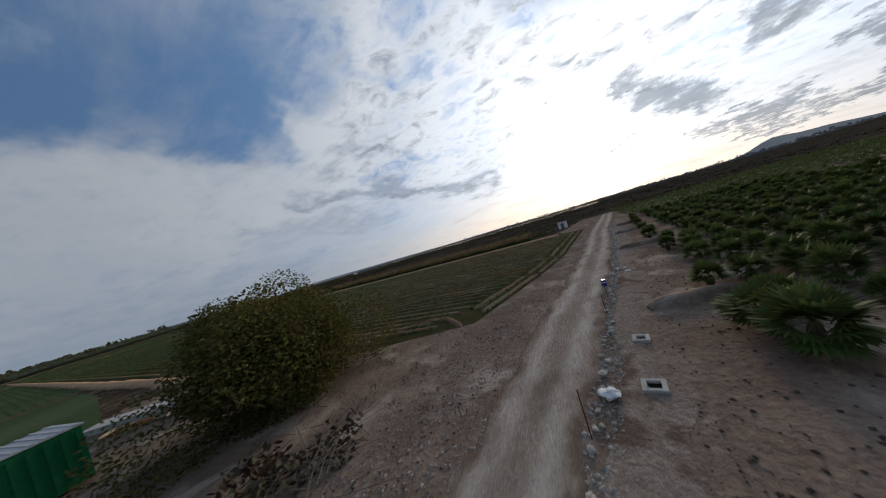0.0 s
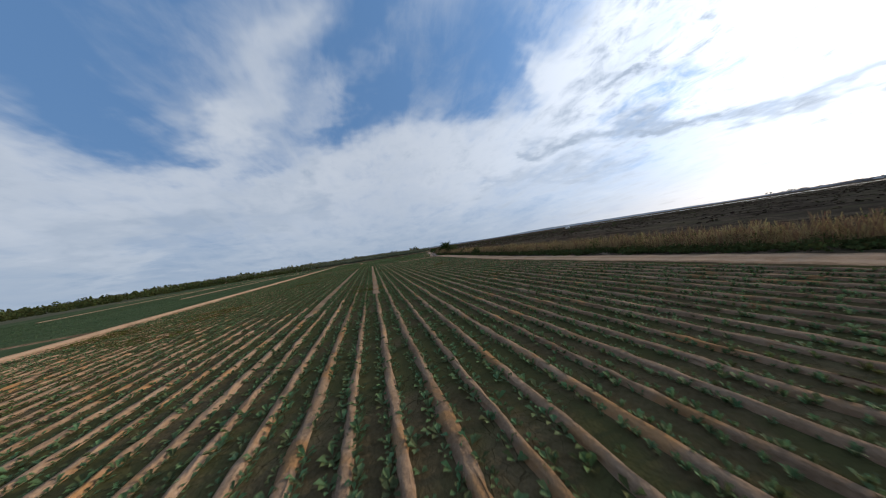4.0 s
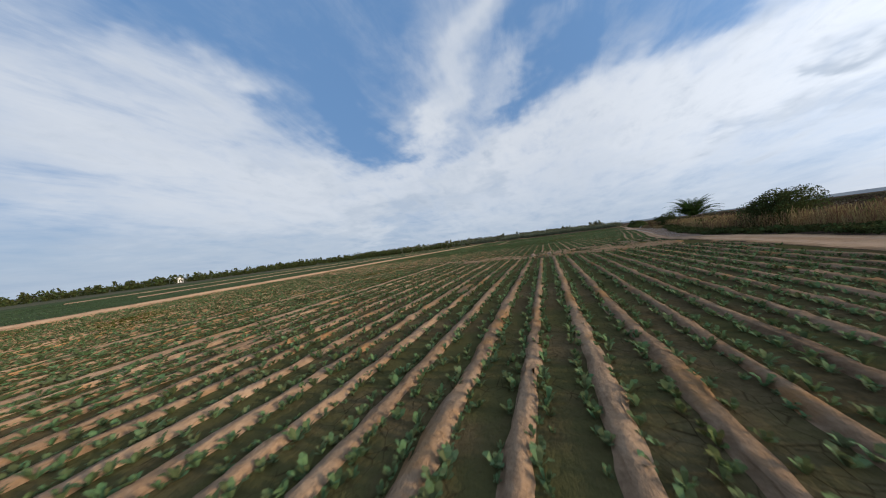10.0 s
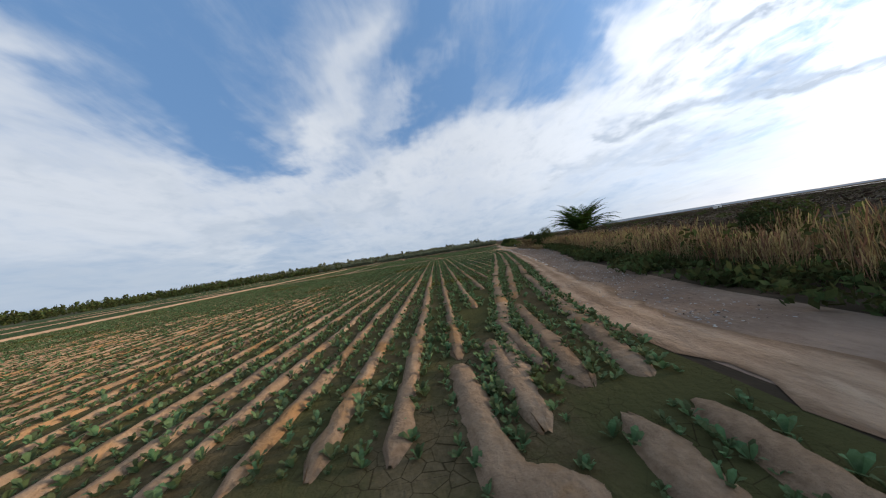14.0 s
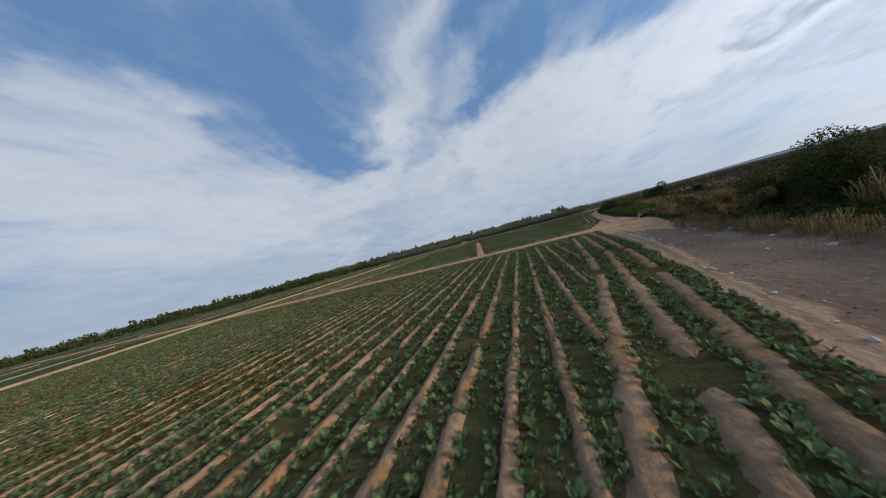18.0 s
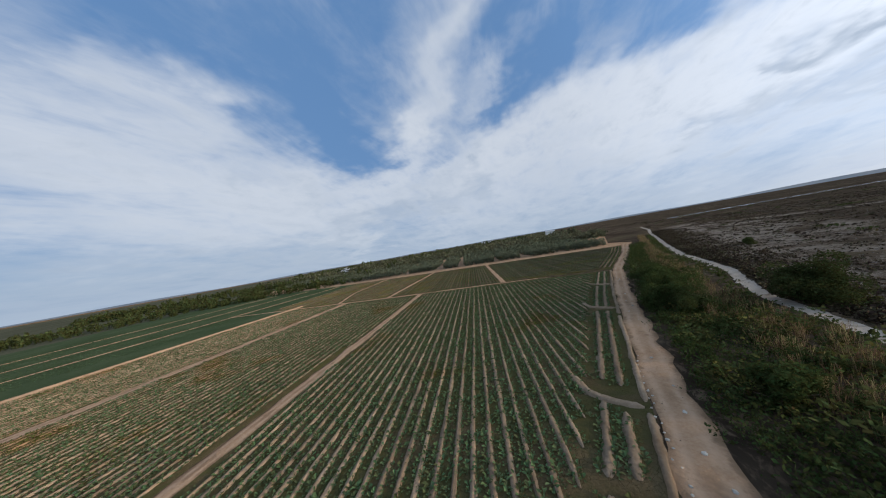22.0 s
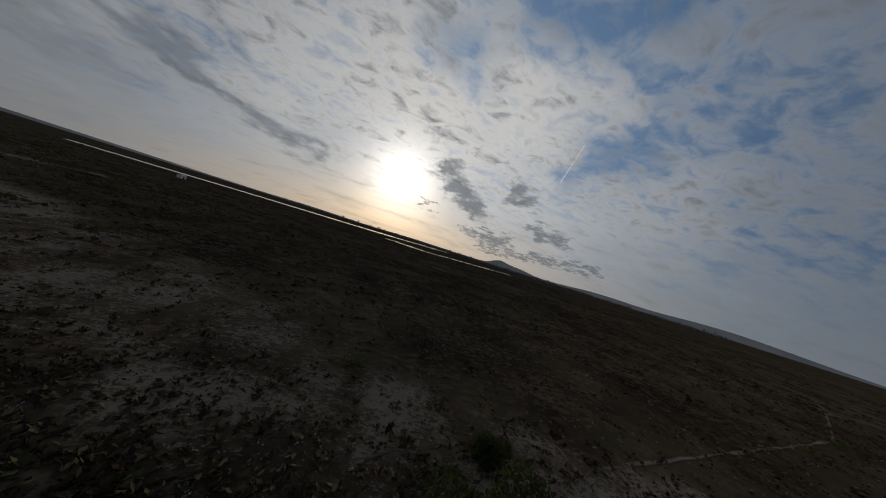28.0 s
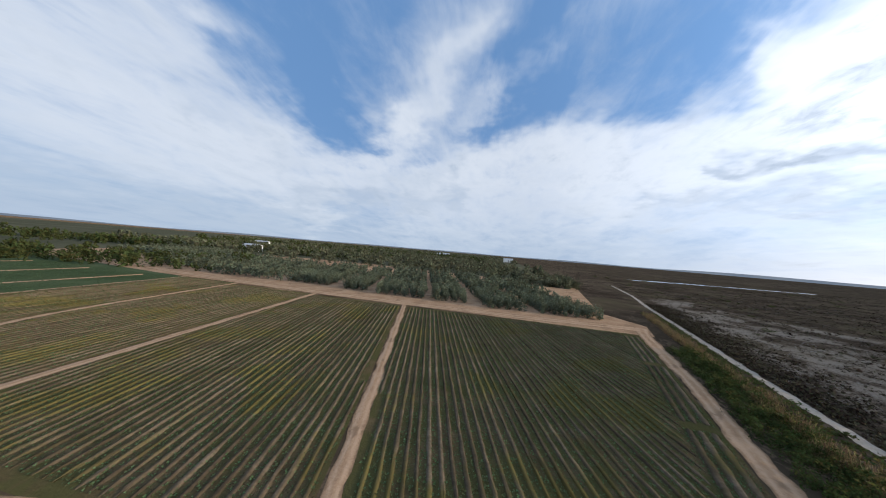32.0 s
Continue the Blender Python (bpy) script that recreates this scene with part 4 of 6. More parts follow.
# the fields beyond the cross track, their rows turned to the left
def turned_rows(field, y0, y1, xl, xr, lean, pitch=PITCH, near=False, step=0.8, gap=0.24, wide=0.25):
    """Rows leaning to the left by lean degrees between two slanting edges given as x(y)."""
    tx, k = math.tan(radians(lean)), 0
    ys = np.linspace(y0, y1, 120)
    for c in np.arange(-140, 120, pitch):
        x = c - tx * (ys - y0)
        ok = (x > xl(ys)) & (x < xr(ys))
        if ok.sum() < 6:
            continue
        i = np.nonzero(ok)[0]
        k += 1
        field.ridge((x[i[0]], ys[i[0]]), (x[i[-1]], ys[i[-1]]), wide * (1 + 0.1 * math.sin(k * 1.9)), 0.12, near=near, seed=k + 3, step=step, gap=gap)


def div_0(y):
    return lerp(y, [(109, -16.3), (119, -16.6), (140, -17.6), (167, -19.7)])


def div_1(y):
    return 9.3 - 0.158 * (np.asarray(y) - 109)


def div_2(y):
    return 18.0 - 0.246 * (np.asarray(y) - 169.4)


def div_3(y):
    return -8.7 - 0.131 * (np.asarray(y) - 169)


def div_4(y):
    return lerp(y, [(167.6, -22.5), (185, -31.0), (219, -37.5)])


def div_5(y):
    return -46.0 - 0.15 * (np.asarray(y) - 169)


def flat_x(x):
    return lambda y: np.full_like(np.asarray(y, float), x)


def quad(xl, xr, y0, y1, n=6):
    ys = np.linspace(y0, y1, n)
    return [(float(xl(y)), float(y)) for y in ys[::-1]] + [(float(xr(y)), float(y)) for y in ys]


edge_b, edge_c = (lambda y: lerp(y, EDGE_B)), (lambda y: lerp(y, EDGE_C))
F3 = Field(quad(lambda y: div_1(y) + 0.5, edge_b, 109.3, 168.3), "green crop on slanting pale earth ridges", bank="pale_ridge")
turned_rows(F3, 111.6, 167.2, lambda y: div_1(y) + 0.8, lambda y: edge_b(y) - 2.7, 12.0, pitch=0.77, wide=0.19, gap=0.19)
for off, cuts in ((1.12, (111.6, 118.9, 119.7, 123.6, 124.3, 128.0, 130.2, 144.0, 145.4, 156.0, 157.0, 167.5)), (1.98, (112.6, 118.9, 119.7, 123.6, 124.3, 128.9, 130.9, 144.2, 145.6, 156.0, 157.0, 167.5))):
    for y, y2 in zip(cuts[::2], cuts[1::2]):
        F3.ridge((float(edge_b(y)) - off, y), (float(edge_b(y2)) - off, y2), 0.30, 0.16, via=((float(edge_b((y + y2) / 2)) - off, (y + y2) / 2),), gap=0.2)
for y in (128.4, 144.8, 156.4):
    F3.ridge((float(edge_b(y)) - 3.0, y + 3.0), (float(edge_b(y)) - 0.3, y), 0.34, 0.16, crop=False, via=((float(edge_b(y)) - 2.5, y + 1.2), (float(edge_b(y)) - 1.6, y + 0.45)))
F3.ridge((23.3, 117.2), (25.2, 113.6), 0.34, 0.16, crop=False, via=((23.5, 115.7), (23.7, 114.7), (24.4, 114.0)))
for up in (0.0, 0.85):
    for a, c, d in (((10.4, 109.7), (12.5, 109.8), (14.6, 109.9)), ((15.2, 109.95), (17.6, 110.2), (19.4, 110.6)), ((20.0, 110.8), (22.0, 111.7), (24.3, 113.4))):
        F3.ridge((a[0] - up * 0.2, a[1] + up), (d[0] - up * 0.7, d[1] + up), 0.28, 0.15, via=((c[0] - up * 0.4, c[1] + up),), gap=0.15)
for y, y2 in ((113.5, 128.0), (128.8, 142.3), (142.8, 168)):
    F3.ridge((float(edge_b(y)) - 0.2, y), (float(edge_b(y2)) - 0.2, y2), 0.24, 0.14, crop=False, via=(((float(edge_b((y + y2) / 2)) - 0.2), (y + y2) / 2),))
F3.grow("young green crop in slanting rows between earth ridges", 1.65)
F4 = Field(quad(lambda y: div_0(y) + 0.5, lambda y: div_1(y) - 0.7, 109.3, 166.6), "thin green crop on pale brown earth ridges", bank="pale_ridge")
turned_rows(F4, 112.6, 166.2, lambda y: div_0(y) + 1.0, lambda y: div_1(y) - 1.0, 10.0, pitch=0.78, gap=0.22, wide=0.18)
for y in (109.9, 110.8, 111.7):
    for x0, x1 in ((-15.0, -8.6), (-8.0, -0.2), (1.2, 7.6)):
        F4.ridge((x0, y + 0.3), (x1, y + 0.1), 0.30, 0.15, gap=0.2)
F4.grow("young green crop in slanting rows", 1.8)
F5 = Field(quad(flat_x(-36.5), lambda y: div_0(y) - 0.5, 109.6, 166.6), "thin brownish crop on earth ridges", bank="pale_ridge")
turned_rows(F5, 111.0, 166.2, lambda y: np.full_like(y, -36.2), lambda y: div_0(y) - 0.8, 6.0, gap=0.22, pitch=0.76, wide=0.17)
F5.grow("young crop on brown ridges", 1.6)
F6 = Field(quad(lambda y: div_2(y) + 0.5, edge_c, 169.3, 213.8), "yellowing green crop in straight rows by the marsh", bank="damp_ridge")
turned_rows(F6, 171.1, 213.0, lambda y: div_2(y) + 0.8, lambda y: edge_c(y) - 2.8, 12.8, pitch=0.70, wide=0.22)
for off in (0.7, 1.6, 2.4):
    for y, y2 in ((172, 184), (185, 198), (199, 212)):
        F6.ridge((float(edge_c(y)) - off, y), (float(edge_c(y2)) - off, y2), 0.36, 0.16)
for x0, x1, y in ((20.5, 25.0, 169.7), (25.6, 29.2, 169.8), (29.8, 33.0, 169.8), (21.5, 26.4, 170.5), (27.0, 30.0, 170.6), (30.6, 34.4, 170.7), (33.6, 36.4, 169.9), (35.0, 37.0, 170.8)):
    F6.ridge((x0, y), (x1, y + 0.1), 0.34, 0.19, gap=0.3)
F6.grow("yellow-green crop in straight rows", 0.95)
F7 = Field(quad(lambda y: div_3(y) + 0.5, lambda y: div_2(y) - 0.7, 168.4, 213.6), "green crop rows with pale dry ridges", bank="damp_ridge")
turned_rows(F7, 169.2, 213.0, lambda y: div_3(y) + 0.8, lambda y: div_2(y) - 1.0, 12.8, pitch=0.70, wide=0.22)
F7.grow("young green crop in rows with pale ridges", 0.95)
F8 = Field(quad(lambda y: div_4(y) + 0.5, lambda y: div_3(y) - 0.7, 167.9, 214.5), "green crop rows beside a dirt track", bank="damp_ridge")
turned_rows(F8, 168.4, 213.8, lambda y: div_4(y) + 0.8, lambda y: div_3(y) - 1.0, 9.0, gap=0.27, pitch=0.75, wide=0.22)
F8.grow("young green crop in far rows", 1.0)
F9 = Field(quad(div_5, lambda y: div_4(y) - 0.6, 167.9, 216.0), "brown and green crop rows by a leafy field", bank="damp_ridge")
turned_rows(F9, 168.4, 215.4, lambda y: div_5(y) + 0.4, lambda y: div_4(y) - 0.9, 8.0, gap=0.2, pitch=0.8, wide=0.20)
F9.grow("thin young crop in far rows", 0.95)


# leafy fields to the west
def leafy(poly, label, x0, x1, y0, y1, pitch, gap, size):
    soil = patch("crop_field", poly, M["leafy_field"], 0.006, label, "crop field")
    gx, gy = np.meshgrid(np.arange(x0, x1, pitch), np.arange(y0, y1, gap))
    p = np.column_stack([gx.ravel() + rng.normal(0, 0.05, gx.size), gy.ravel() + rng.uniform(-0.2, 0.2, gx.size), np.full(gx.size, 0.01)])
    p = p[rng.uniform(0, 1, len(p)) > 0.08]
    tv, tf = FAR_PLANTS[1]
    v, f = scatter(tv, tf, p, rng.uniform(0, 6.28, len(p)), size * rng.uniform(0.8, 1.4, len(p)))
    tagged(new("crop_plants", mesh_of("crop_plants", v, f, M["crop_far"])), "dense dark green leafy crop", "crop", kind="stuff")


leafy([(-130, -18), (-38.0, -18), (-38.0, 104), (-130, 104)], "wide dark green leafy crop field", -100, -38.3, -17.5, 103.5, 0.8, 0.62, 1.3)
leafy([(-110, -62), (-45.5, -62), (-40.6, -46), (-38.6, -30), (-38.4, -20), (-110, -20)], "dark green big-leaved crop field beside a shed", -75, -45.8, -58, -21, 0.7, 0.5, 1.8)
leafy([(-140, 112), (-37.5, 111), (-37.5, 168), (-46.5, 169.6), (-53, 216), (-140, 226)], "dark green leafy field crossed by pale lines", -105, -47, 113, 215, 0.9, 0.75, 1.7)
for x in (-58.0, -76.0, -97.0):
    ribbon("trim", [(x, 112.5, 0.22, 0.22), (x - 3, 214, 0.22, 0.22)], M["track"], 0.02, 0.14, seed=x, edge=0.1, step=4, label="pale narrow earth line across the leafy field", category="path", across=3)
for x in (-60.0, -88.0):
    ribbon("trim", [(x, 30, 0.35, 0.35), (x + 1, 103, 0.35, 0.35)], M["track"], 0.02, 0.18, seed=x, edge=0.1, step=4, label="pale narrow earth line across the leafy field", category="path", across=3)

# ---- roads and tracks ----
s_pts = [(x, float(lerp(x, ROAD_S) - lerp(x, WIDE_S) / 2), float(lerp(x, WIDE_S) / 2), float(lerp(x, WIDE_S) / 2)) for x in (-90, -60, -38, -28, -15, -3, 12, 26, 40)]


def stone_y(x):
    return float(lerp(x, ROAD_S) - lerp(x, WIDE_S)) - 0.15


patch("verge", [(-95, -60.5), (-39.0, -44.0), (-36.4, -46.0), (-34.4, -59.2)] + [(x, float(south(x))) for x in (-32, -20, -10, 0, 7)] + [(9.0, -66.5), (14, -66), (40, -70), (40, -140), (-95, -140)], M["verge"], 0.004, "bare trampled brown earth with pale stony patches", "ground")
ribbon("road", s_pts, M["road_earth"], 0.012, 0.04, seed=3, edge=0.14, rut=0.03, step=0.4, label="stony brown farm road with two pale wheel tracks", across=13)
ribbon("trim", [(x, stone_y(x) - 0.62, 0.5, 0.5) for x in (-60, -38, -28, -15, -3, 12)], M["chalk"], 0.010, 0.03, seed=4, edge=0.28, label="pale chalky strip beside the stone line", category="ground", across=5)
for x, y0, y1 in ((-32.3, -71.9, -74.6), (-19.7, -72.4, -75.6), (-9.9, -73.2, -76.0), (-2.0, -74.0, -76.4)):
    me = mesh_of("earth_bank", *ridge_mesh([(x - 0.3, y0), (x, (y0 + y1) / 2), (x + 0.5, y1)], x, 0.55, 0.40, 0.2), M["verge"], True)
    tagged(new("earth_bank", me), "low brown earth bank across the plantation edge", "earth bank", kind="structure")
# the dirt track along the crop, and the trodden yard beside it
TRACK_Y = (-66, -43, -20, 0, 20, 33, 41)
right = [(float(lerp(y, EDGE_A) + lerp(y, SIDE)) / 2 + 0.1, y, float(lerp(y, SIDE) - lerp(y, EDGE_A)) / 2, float(lerp(y, SIDE) - lerp(y, EDGE_A)) / 2) for y in TRACK_Y]
ribbon("road", right, M["track"], 0.014, 0.04, seed=8, edge=0.2, label="pinkish packed dirt track along the crop fields", rut=0.025)
STRIP_Y = (38, 46, 54, 62.5, 68, 76, 82, 91)
strip = [(float(lerp(y, EDGE_A) + lerp(y, STONES_AT) + 0.1) / 2, y, float(lerp(y, STONES_AT) - lerp(y, EDGE_A)) / 2 + 0.1, float(lerp(y, STONES_AT) - lerp(y, EDGE_A)) / 2 + 0.1) for y in STRIP_Y] + [(22.1, 95.0, 0.5, 0.5), (22.6, 99.0, 0.2, 0.2)]
ribbon("road", strip, M["strip"], 0.018, 0.015, seed=9, edge=0.20, step=0.5, label="pale packed earth strip between crop and stones", category="path", rut=0.015)
north = [(26.2, 108.5, 1.4, 1.2), (27.2, 112, 1.6, 1.5), (28.6, 121, 1.0, 1.0), (29.9, 128.3, 0.9, 0.9), (34.1, 150.5, 0.9, 0.9), (38.5, 169, 0.8, 0.8), (42.2, 180, 0.8, 0.8), (46.5, 192.6, 0.85, 0.85), (53.2, 216, 1.1, 1.1), (55, 220, 1.4, 1.4)]
ribbon("road", north, M["track"], 0.016, 0.04, seed=10, edge=0.16, label="pinkish dirt track between the crop and green scrub", rut=0.025)
patch("yard", [(float(lerp(y, EDGE_A)) + 0.1, y) for y in (100.5, 88, 76, 62.5, 52, 46)] + [(11.4, 41)] + [(float(lerp(y, SIDE)) + 0.4, y) for y in (41, 46, 51, 60, 70, 80, 88.7, 92.3, 100.5)], M["rough_yard"], 0.007, "rough greyish brown earth beside the track", "ground")
patch("yard", [(float(lerp(y, EDGE_A)) + 0.1, y) for y in (104.9, 99.3)] + [(22.6, 97.8), (23.1, 98.6), (23.5, 96.2), (23.9, 97.0), (24.3, 93.6), (24.7, 95.2)] + [(float(lerp(y, SIDE)) + 0.4, y) for y in (92.0, 99.6, 108, 113.6)] + [(25.5, 113.6), (22.9, 109)], M["yard"], 0.0105, "trodden tan earth yard at the track corner", "ground")
patch("yard", [(-36.2, 104.4), (22.6, 104.4), (27.5, 104.4), (29.0, 113.4), (29.4, 121), (27.0, 121), (22.9, 109.35), (-36.2, 109.8)], M["yard"], 0.0055, "open tan earth where the tracks meet", "ground")
ribbon("road", [(-36, 37.6, 0.45, 0.45), (-21.5, 38.2, 0.45, 0.45), (-8.6, 38.9, 0.4, 0.4)], M["track"], 0.018, 0.02, seed=33, edge=0.1, label="pale earth path crossing the long rows", category="path", across=5)
ribbon("road", [(-130, 110.5, 1.6, 1.6), (-66, 109.2, 1.6, 1.6), (-36, 107.2, 1.8, 1.8), (-10, 107.1, 1.8, 1.8), (8, 107.0, 1.8, 1.8), (18, 107.0, 1.9, 1.9), (25.5, 107.2, 2.6, 2.2)], M["track"], 0.012, 0.05, seed=12, edge=0.2, label="wide dirt track crossing between the fields", rut=0.02)
ribbon("road", [(-60, 166.5, 0.5, 0.5), (-32, 167.2, 0.5, 0.5), (-12, 167.2, 0.5, 0.5), (0, 167.4, 0.5, 0.5), (8, 168.2, 0.55, 0.55), (18, 168.9, 0.4, 0.4), (25, 169.0, 0.25, 0.25)], M["track"], 0.016, 0.03, seed=14, edge=0.12, label="narrow dirt track between fields", category="path")
ribbon("road", [(-140, 232, 1.4, 1.4), (-90, 226, 1.5, 1.5), (-60, 220.5, 1.6, 1.6), (-38, 218.5, 1.7, 1.7), (-14, 216.8, 1.7, 1.7), (8, 216.2, 1.7, 1.6), (30, 216.8, 1.7, 1.6), (54, 218.5, 1.8, 2.2)], M["track"], 0.02, 0.03, seed=16, edge=0.25, label="dirt track beside the orchard", rut=0.02)
patch("verge", [(-140, 222), (-60, 217), (54, 213.5), (57, 222), (52, 232), (66, 300), (-60, 320), (-180, 300)], M["track"], 0.005, "bare tan earth under the orchard", "ground")
for y0, y1, line, seed, w in ((109, 167.4, div_1, 18, 0.55), (109, 167, div_0, 21, 0.95), (169.4, 215, div_2, 19, 0.5), (167.6, 215.5, div_3, 20, 0.55), (167.6, 217, div_4, 23, 0.45)):
    ribbon("road", [(float(line(y)), y, w, w) for y in np.linspace(y0, y1, 8)], M["track"], 0.016, 0.03, seed=seed, edge=0.12, label="narrow earth path between crop plots", category="path", across=5)
ribbon("road", [(-47.0, 171, 0.4, 0.4), (-53.2, 217, 0.4, 0.4)], M["track"], 0.016, 0.03, seed=24, edge=0.12, label="narrow earth path between crop plots", category="path", across=5)
ribbon("road", [(-36.6, -46, 0.75, 0.75), (-37.2, -20, 0.75, 0.75), (-37.0, 30, 0.75, 0.75), (-37.0, 107, 0.75, 0.75), (-37.0, 170, 0.5, 0.5)], M["track"], 0.016, 0.30, seed=22, edge=0.15, label="pale earth path along the western crop edge", category="path", across=5)
WHITE = [(34.6, 103), (35.5, 108), (37.7, 116.7), (40.6, 128), (41.7, 132), (42.5, 138), (43.2, 144.5), (45.4, 151), (47.9, 157.5), (49.4, 166), (51.0, 176), (53.9, 187), (57.6, 200), (64.2, 222), (73, 252), (83, 282), (95, 330)]
ribbon("road", [(x, y, 0.54, 0.54) for x, y in WHITE], M["white_track"], 0.034, 0.020, seed=25, edge=0.11, step=0.5, label="chalky pale footpath along the marsh", rut=0.02, across=7)
ribbon("road", [(46.5, 150, 0.15, 0.15), (50.8, 131, 0.2, 0.2), (60, 79, 0.22, 0.22), (78, 30, 0.25, 0.25), (130, -40, 0.3, 0.3)], M["crust"], 0.016, 0.02, seed=26, edge=0.15, step=2, label="faint pale path across the marsh", category="path", across=5)
crust = [(x + 0.9 + w, y, w, w) for (x, y), w in zip(WHITE[2:], (4.0, 5.0, 5.5, 6.0, 7.0, 8.0, 9.5, 11.5, 14.0, 16.0, 18.0, 18.0, 15.0, 12.0))]
ribbon("trim", crust, M["crust"], 0.008, 0.02, seed=27, edge=0.8, step=1.0, label="patchy pale salt crust beside the footpath", category="ground", across=17)
ribbon("trim", [(84, 262, 4, 4), (98, 246, 8, 8), (118, 232, 7, 7), (140, 226, 3, 3)], M["crust"], 0.009, 0.02, seed=28, edge=1.5, label="wide pale salt crust on the marsh", category="ground", across=11)

# ---- far distance ----
bm = bmesh.new()
prev = None
for i in range(0, 361):
    az = -180 + i
    h = 10 + 6 * abs(math.sin(az * 0.11)) + 4 * math.sin(az * 0.31)
    h += 80 * math.exp(-((az + 114.8) / 2.0) ** 2) + 52 * math.exp(-((az + 118.5) / 3.2) ** 2) + 40 * math.exp(-((az + 134) / 7.0) ** 2) + 70 * math.exp(-((az + 150) / 9.0) ** 2)
    h += 14 * math.exp(-((az + 42) / 13.0) ** 2)
    d = Vector(az_el(az, 0)) * 4300
    cur = (bm.verts.new((d.x, d.y, -3)), bm.verts.new((d.x * 1.01, d.y * 1.01, h * 0.62)), bm.verts.new((d.x * 1.03, d.y * 1.03, h)))
    if prev:
        for q in (0, 1):
            bm.faces.new((prev[q], prev[q + 1], cur[q + 1], cur[q]))
    prev = cur
me = bpy.data.meshes.new("backdrop")
bm.to_mesh(me)
bm.free()
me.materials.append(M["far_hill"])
tagged(new("backdrop", me), "low hills on the horizon in painted blue-grey haze", "hills", kind="structure")
patch("water", [(400, 470), (486, 385), (534, 322), (560, 240), (600, 150), (720, 40), (900, -120), (1080, -120), (800, 60), (690, 190), (640, 300), (570, 400), (440, 500)], M["water"], 0.03, "still bright lagoon strip in the marsh", "water")
patch("water", [(330, 98), (380, 136), (395, 128), (350, 84), (420, -10), (470, -90), (455, -95), (400, -14)], M["water"], 0.03, "narrow still lagoon reflecting the sky", "water")
patch("water", [(150, 420), (210, 440), (330, 470), (340, 480), (205, 452), (148, 428)], M["water"], 0.03, "small far pool in the marsh", "water")


# ---- plants: clumps of leaves ----
def clump(n, seed, rx=1.0, rz=0.9, leaf=0.16, lumps=6, hollow=0.35, z0=0.0):
    """Leaf quads on several uneven lobes, with gaps."""
    r = np.random.default_rng(seed)
    cs = r.normal(0, 1, (lumps, 3)) * (0.42 * rx, 0.42 * rx, 0.26 * rz) + (0, 0, 0.55 * rz)
    rad = r.uniform(0.32, 0.55, lumps)
    k = r.integers(0, lumps, n)
    d = r.normal(0, 1, (n, 3))
    d /= np.linalg.norm(d, axis=1)[:, None]
    p = cs[k] + d * (rad[k] * r.uniform(hollow, 1.08, n) ** 0.5)[:, None] * (rx, rx, rz * 0.9)
    p[:, 2] = np.maximum(p[:, 2], 0.03) + z0
    a, b = r.normal(0, 1, (n, 3)), r.normal(0, 1, (n, 3))
    a /= np.linalg.norm(a, axis=1)[:, None]
    b -= (a * b).sum(1)[:, None] * a
    b /= np.linalg.norm(b, axis=1)[:, None]
    s = leaf * r.uniform(0.6, 1.3, n)[:, None]
    v = np.stack([p - a * s, p + b * s * 0.55, p + a * s, p - b * s * 0.55], 1).reshape(-1, 3)
    return v, np.arange(n * 4).reshape(-1, 4)


def reed_tuft(n, seed, high=1.5):
    r = np.random.default_rng(seed)
    vs, fs = [], []
    for i in range(n):
        x, y, a, h = r.normal(0, 0.22), r.normal(0, 0.22), r.uniform(0, 6.28), high * r.uniform(0.55, 1.1)
        lx, ly, w = r.normal(0, 0.16) * h, r.normal(0, 0.16) * h, r.uniform(0.004, 0.011)
        ca, sa, o = math.cos(a) * w, math.sin(a) * w, len(vs)
        vs += [(x - ca, y - sa, 0), (x + ca, y + sa, 0), (x + lx * 0.5 + ca, y + ly * 0.5 + sa, h * 0.62), (x + lx * 0.5 - ca, y + ly * 0.5 - sa, h * 0.62),
               (x + lx + 1.7 * ca, y + ly + 1.7 * sa, h * 0.95), (x + lx - 1.7 * ca, y + ly - 1.7 * sa, h)]
        fs += [(o, o + 1, o + 2, o + 3), (o + 3, o + 2, o + 4, o + 5)]
    return np.array(vs), np.array(fs)


def stuff(name, lots, mat, label, category):
    v, f = join(lots)
    return tagged(new(name, mesh_of(name, v, f, mat)), label, category, kind="stuff")


def spread(n, xl, xr, y0, y1):
    """Random places between x = xl(y) and x = xr(y)."""
    y = rng.uniform(y0, y1, n)
    u = rng.uniform(0, 1, n)
    return np.column_stack([xl(y) + (xr(y) - xl(y)) * u, y, np.zeros(n)])


def clear_of_path(p):
    """Keeps tall growth back from the pale footpath."""
    return p[white_x(p[:, 1]) - p[:, 0] > 1.4 + 1.6 * (p[:, 1] > 146)]


def many(kinds, p, lo, hi, squash=(0.8, 1.2)):
    pick = rng.integers(0, len(kinds), len(p))
    return [scatter(tv, tf, p[pick == k], rng.uniform(0, 6.28, (pick == k).sum()), rng.uniform(lo, hi, (pick == k).sum()), rng.uniform(*squash, (pick == k).sum())) for k, (tv, tf) in enumerate(kinds) if (pick == k).any()]


WHITE_L = [(p[1], p[0]) for p in WHITE]
track_r, white_x = (lambda y: lerp(y, SIDE)), (lambda y: lerp(y, WHITE_L))
BUSH = [clump(95, s, 1.0, 0.9, 0.107, 6) for s in (21, 22, 23)]
LOW = [clump(48, s, 1.0, 0.5, 0.15, 5) for s in (31, 32, 33)]
REED = [reed_tuft(22, s) for s in (41, 42, 43)]
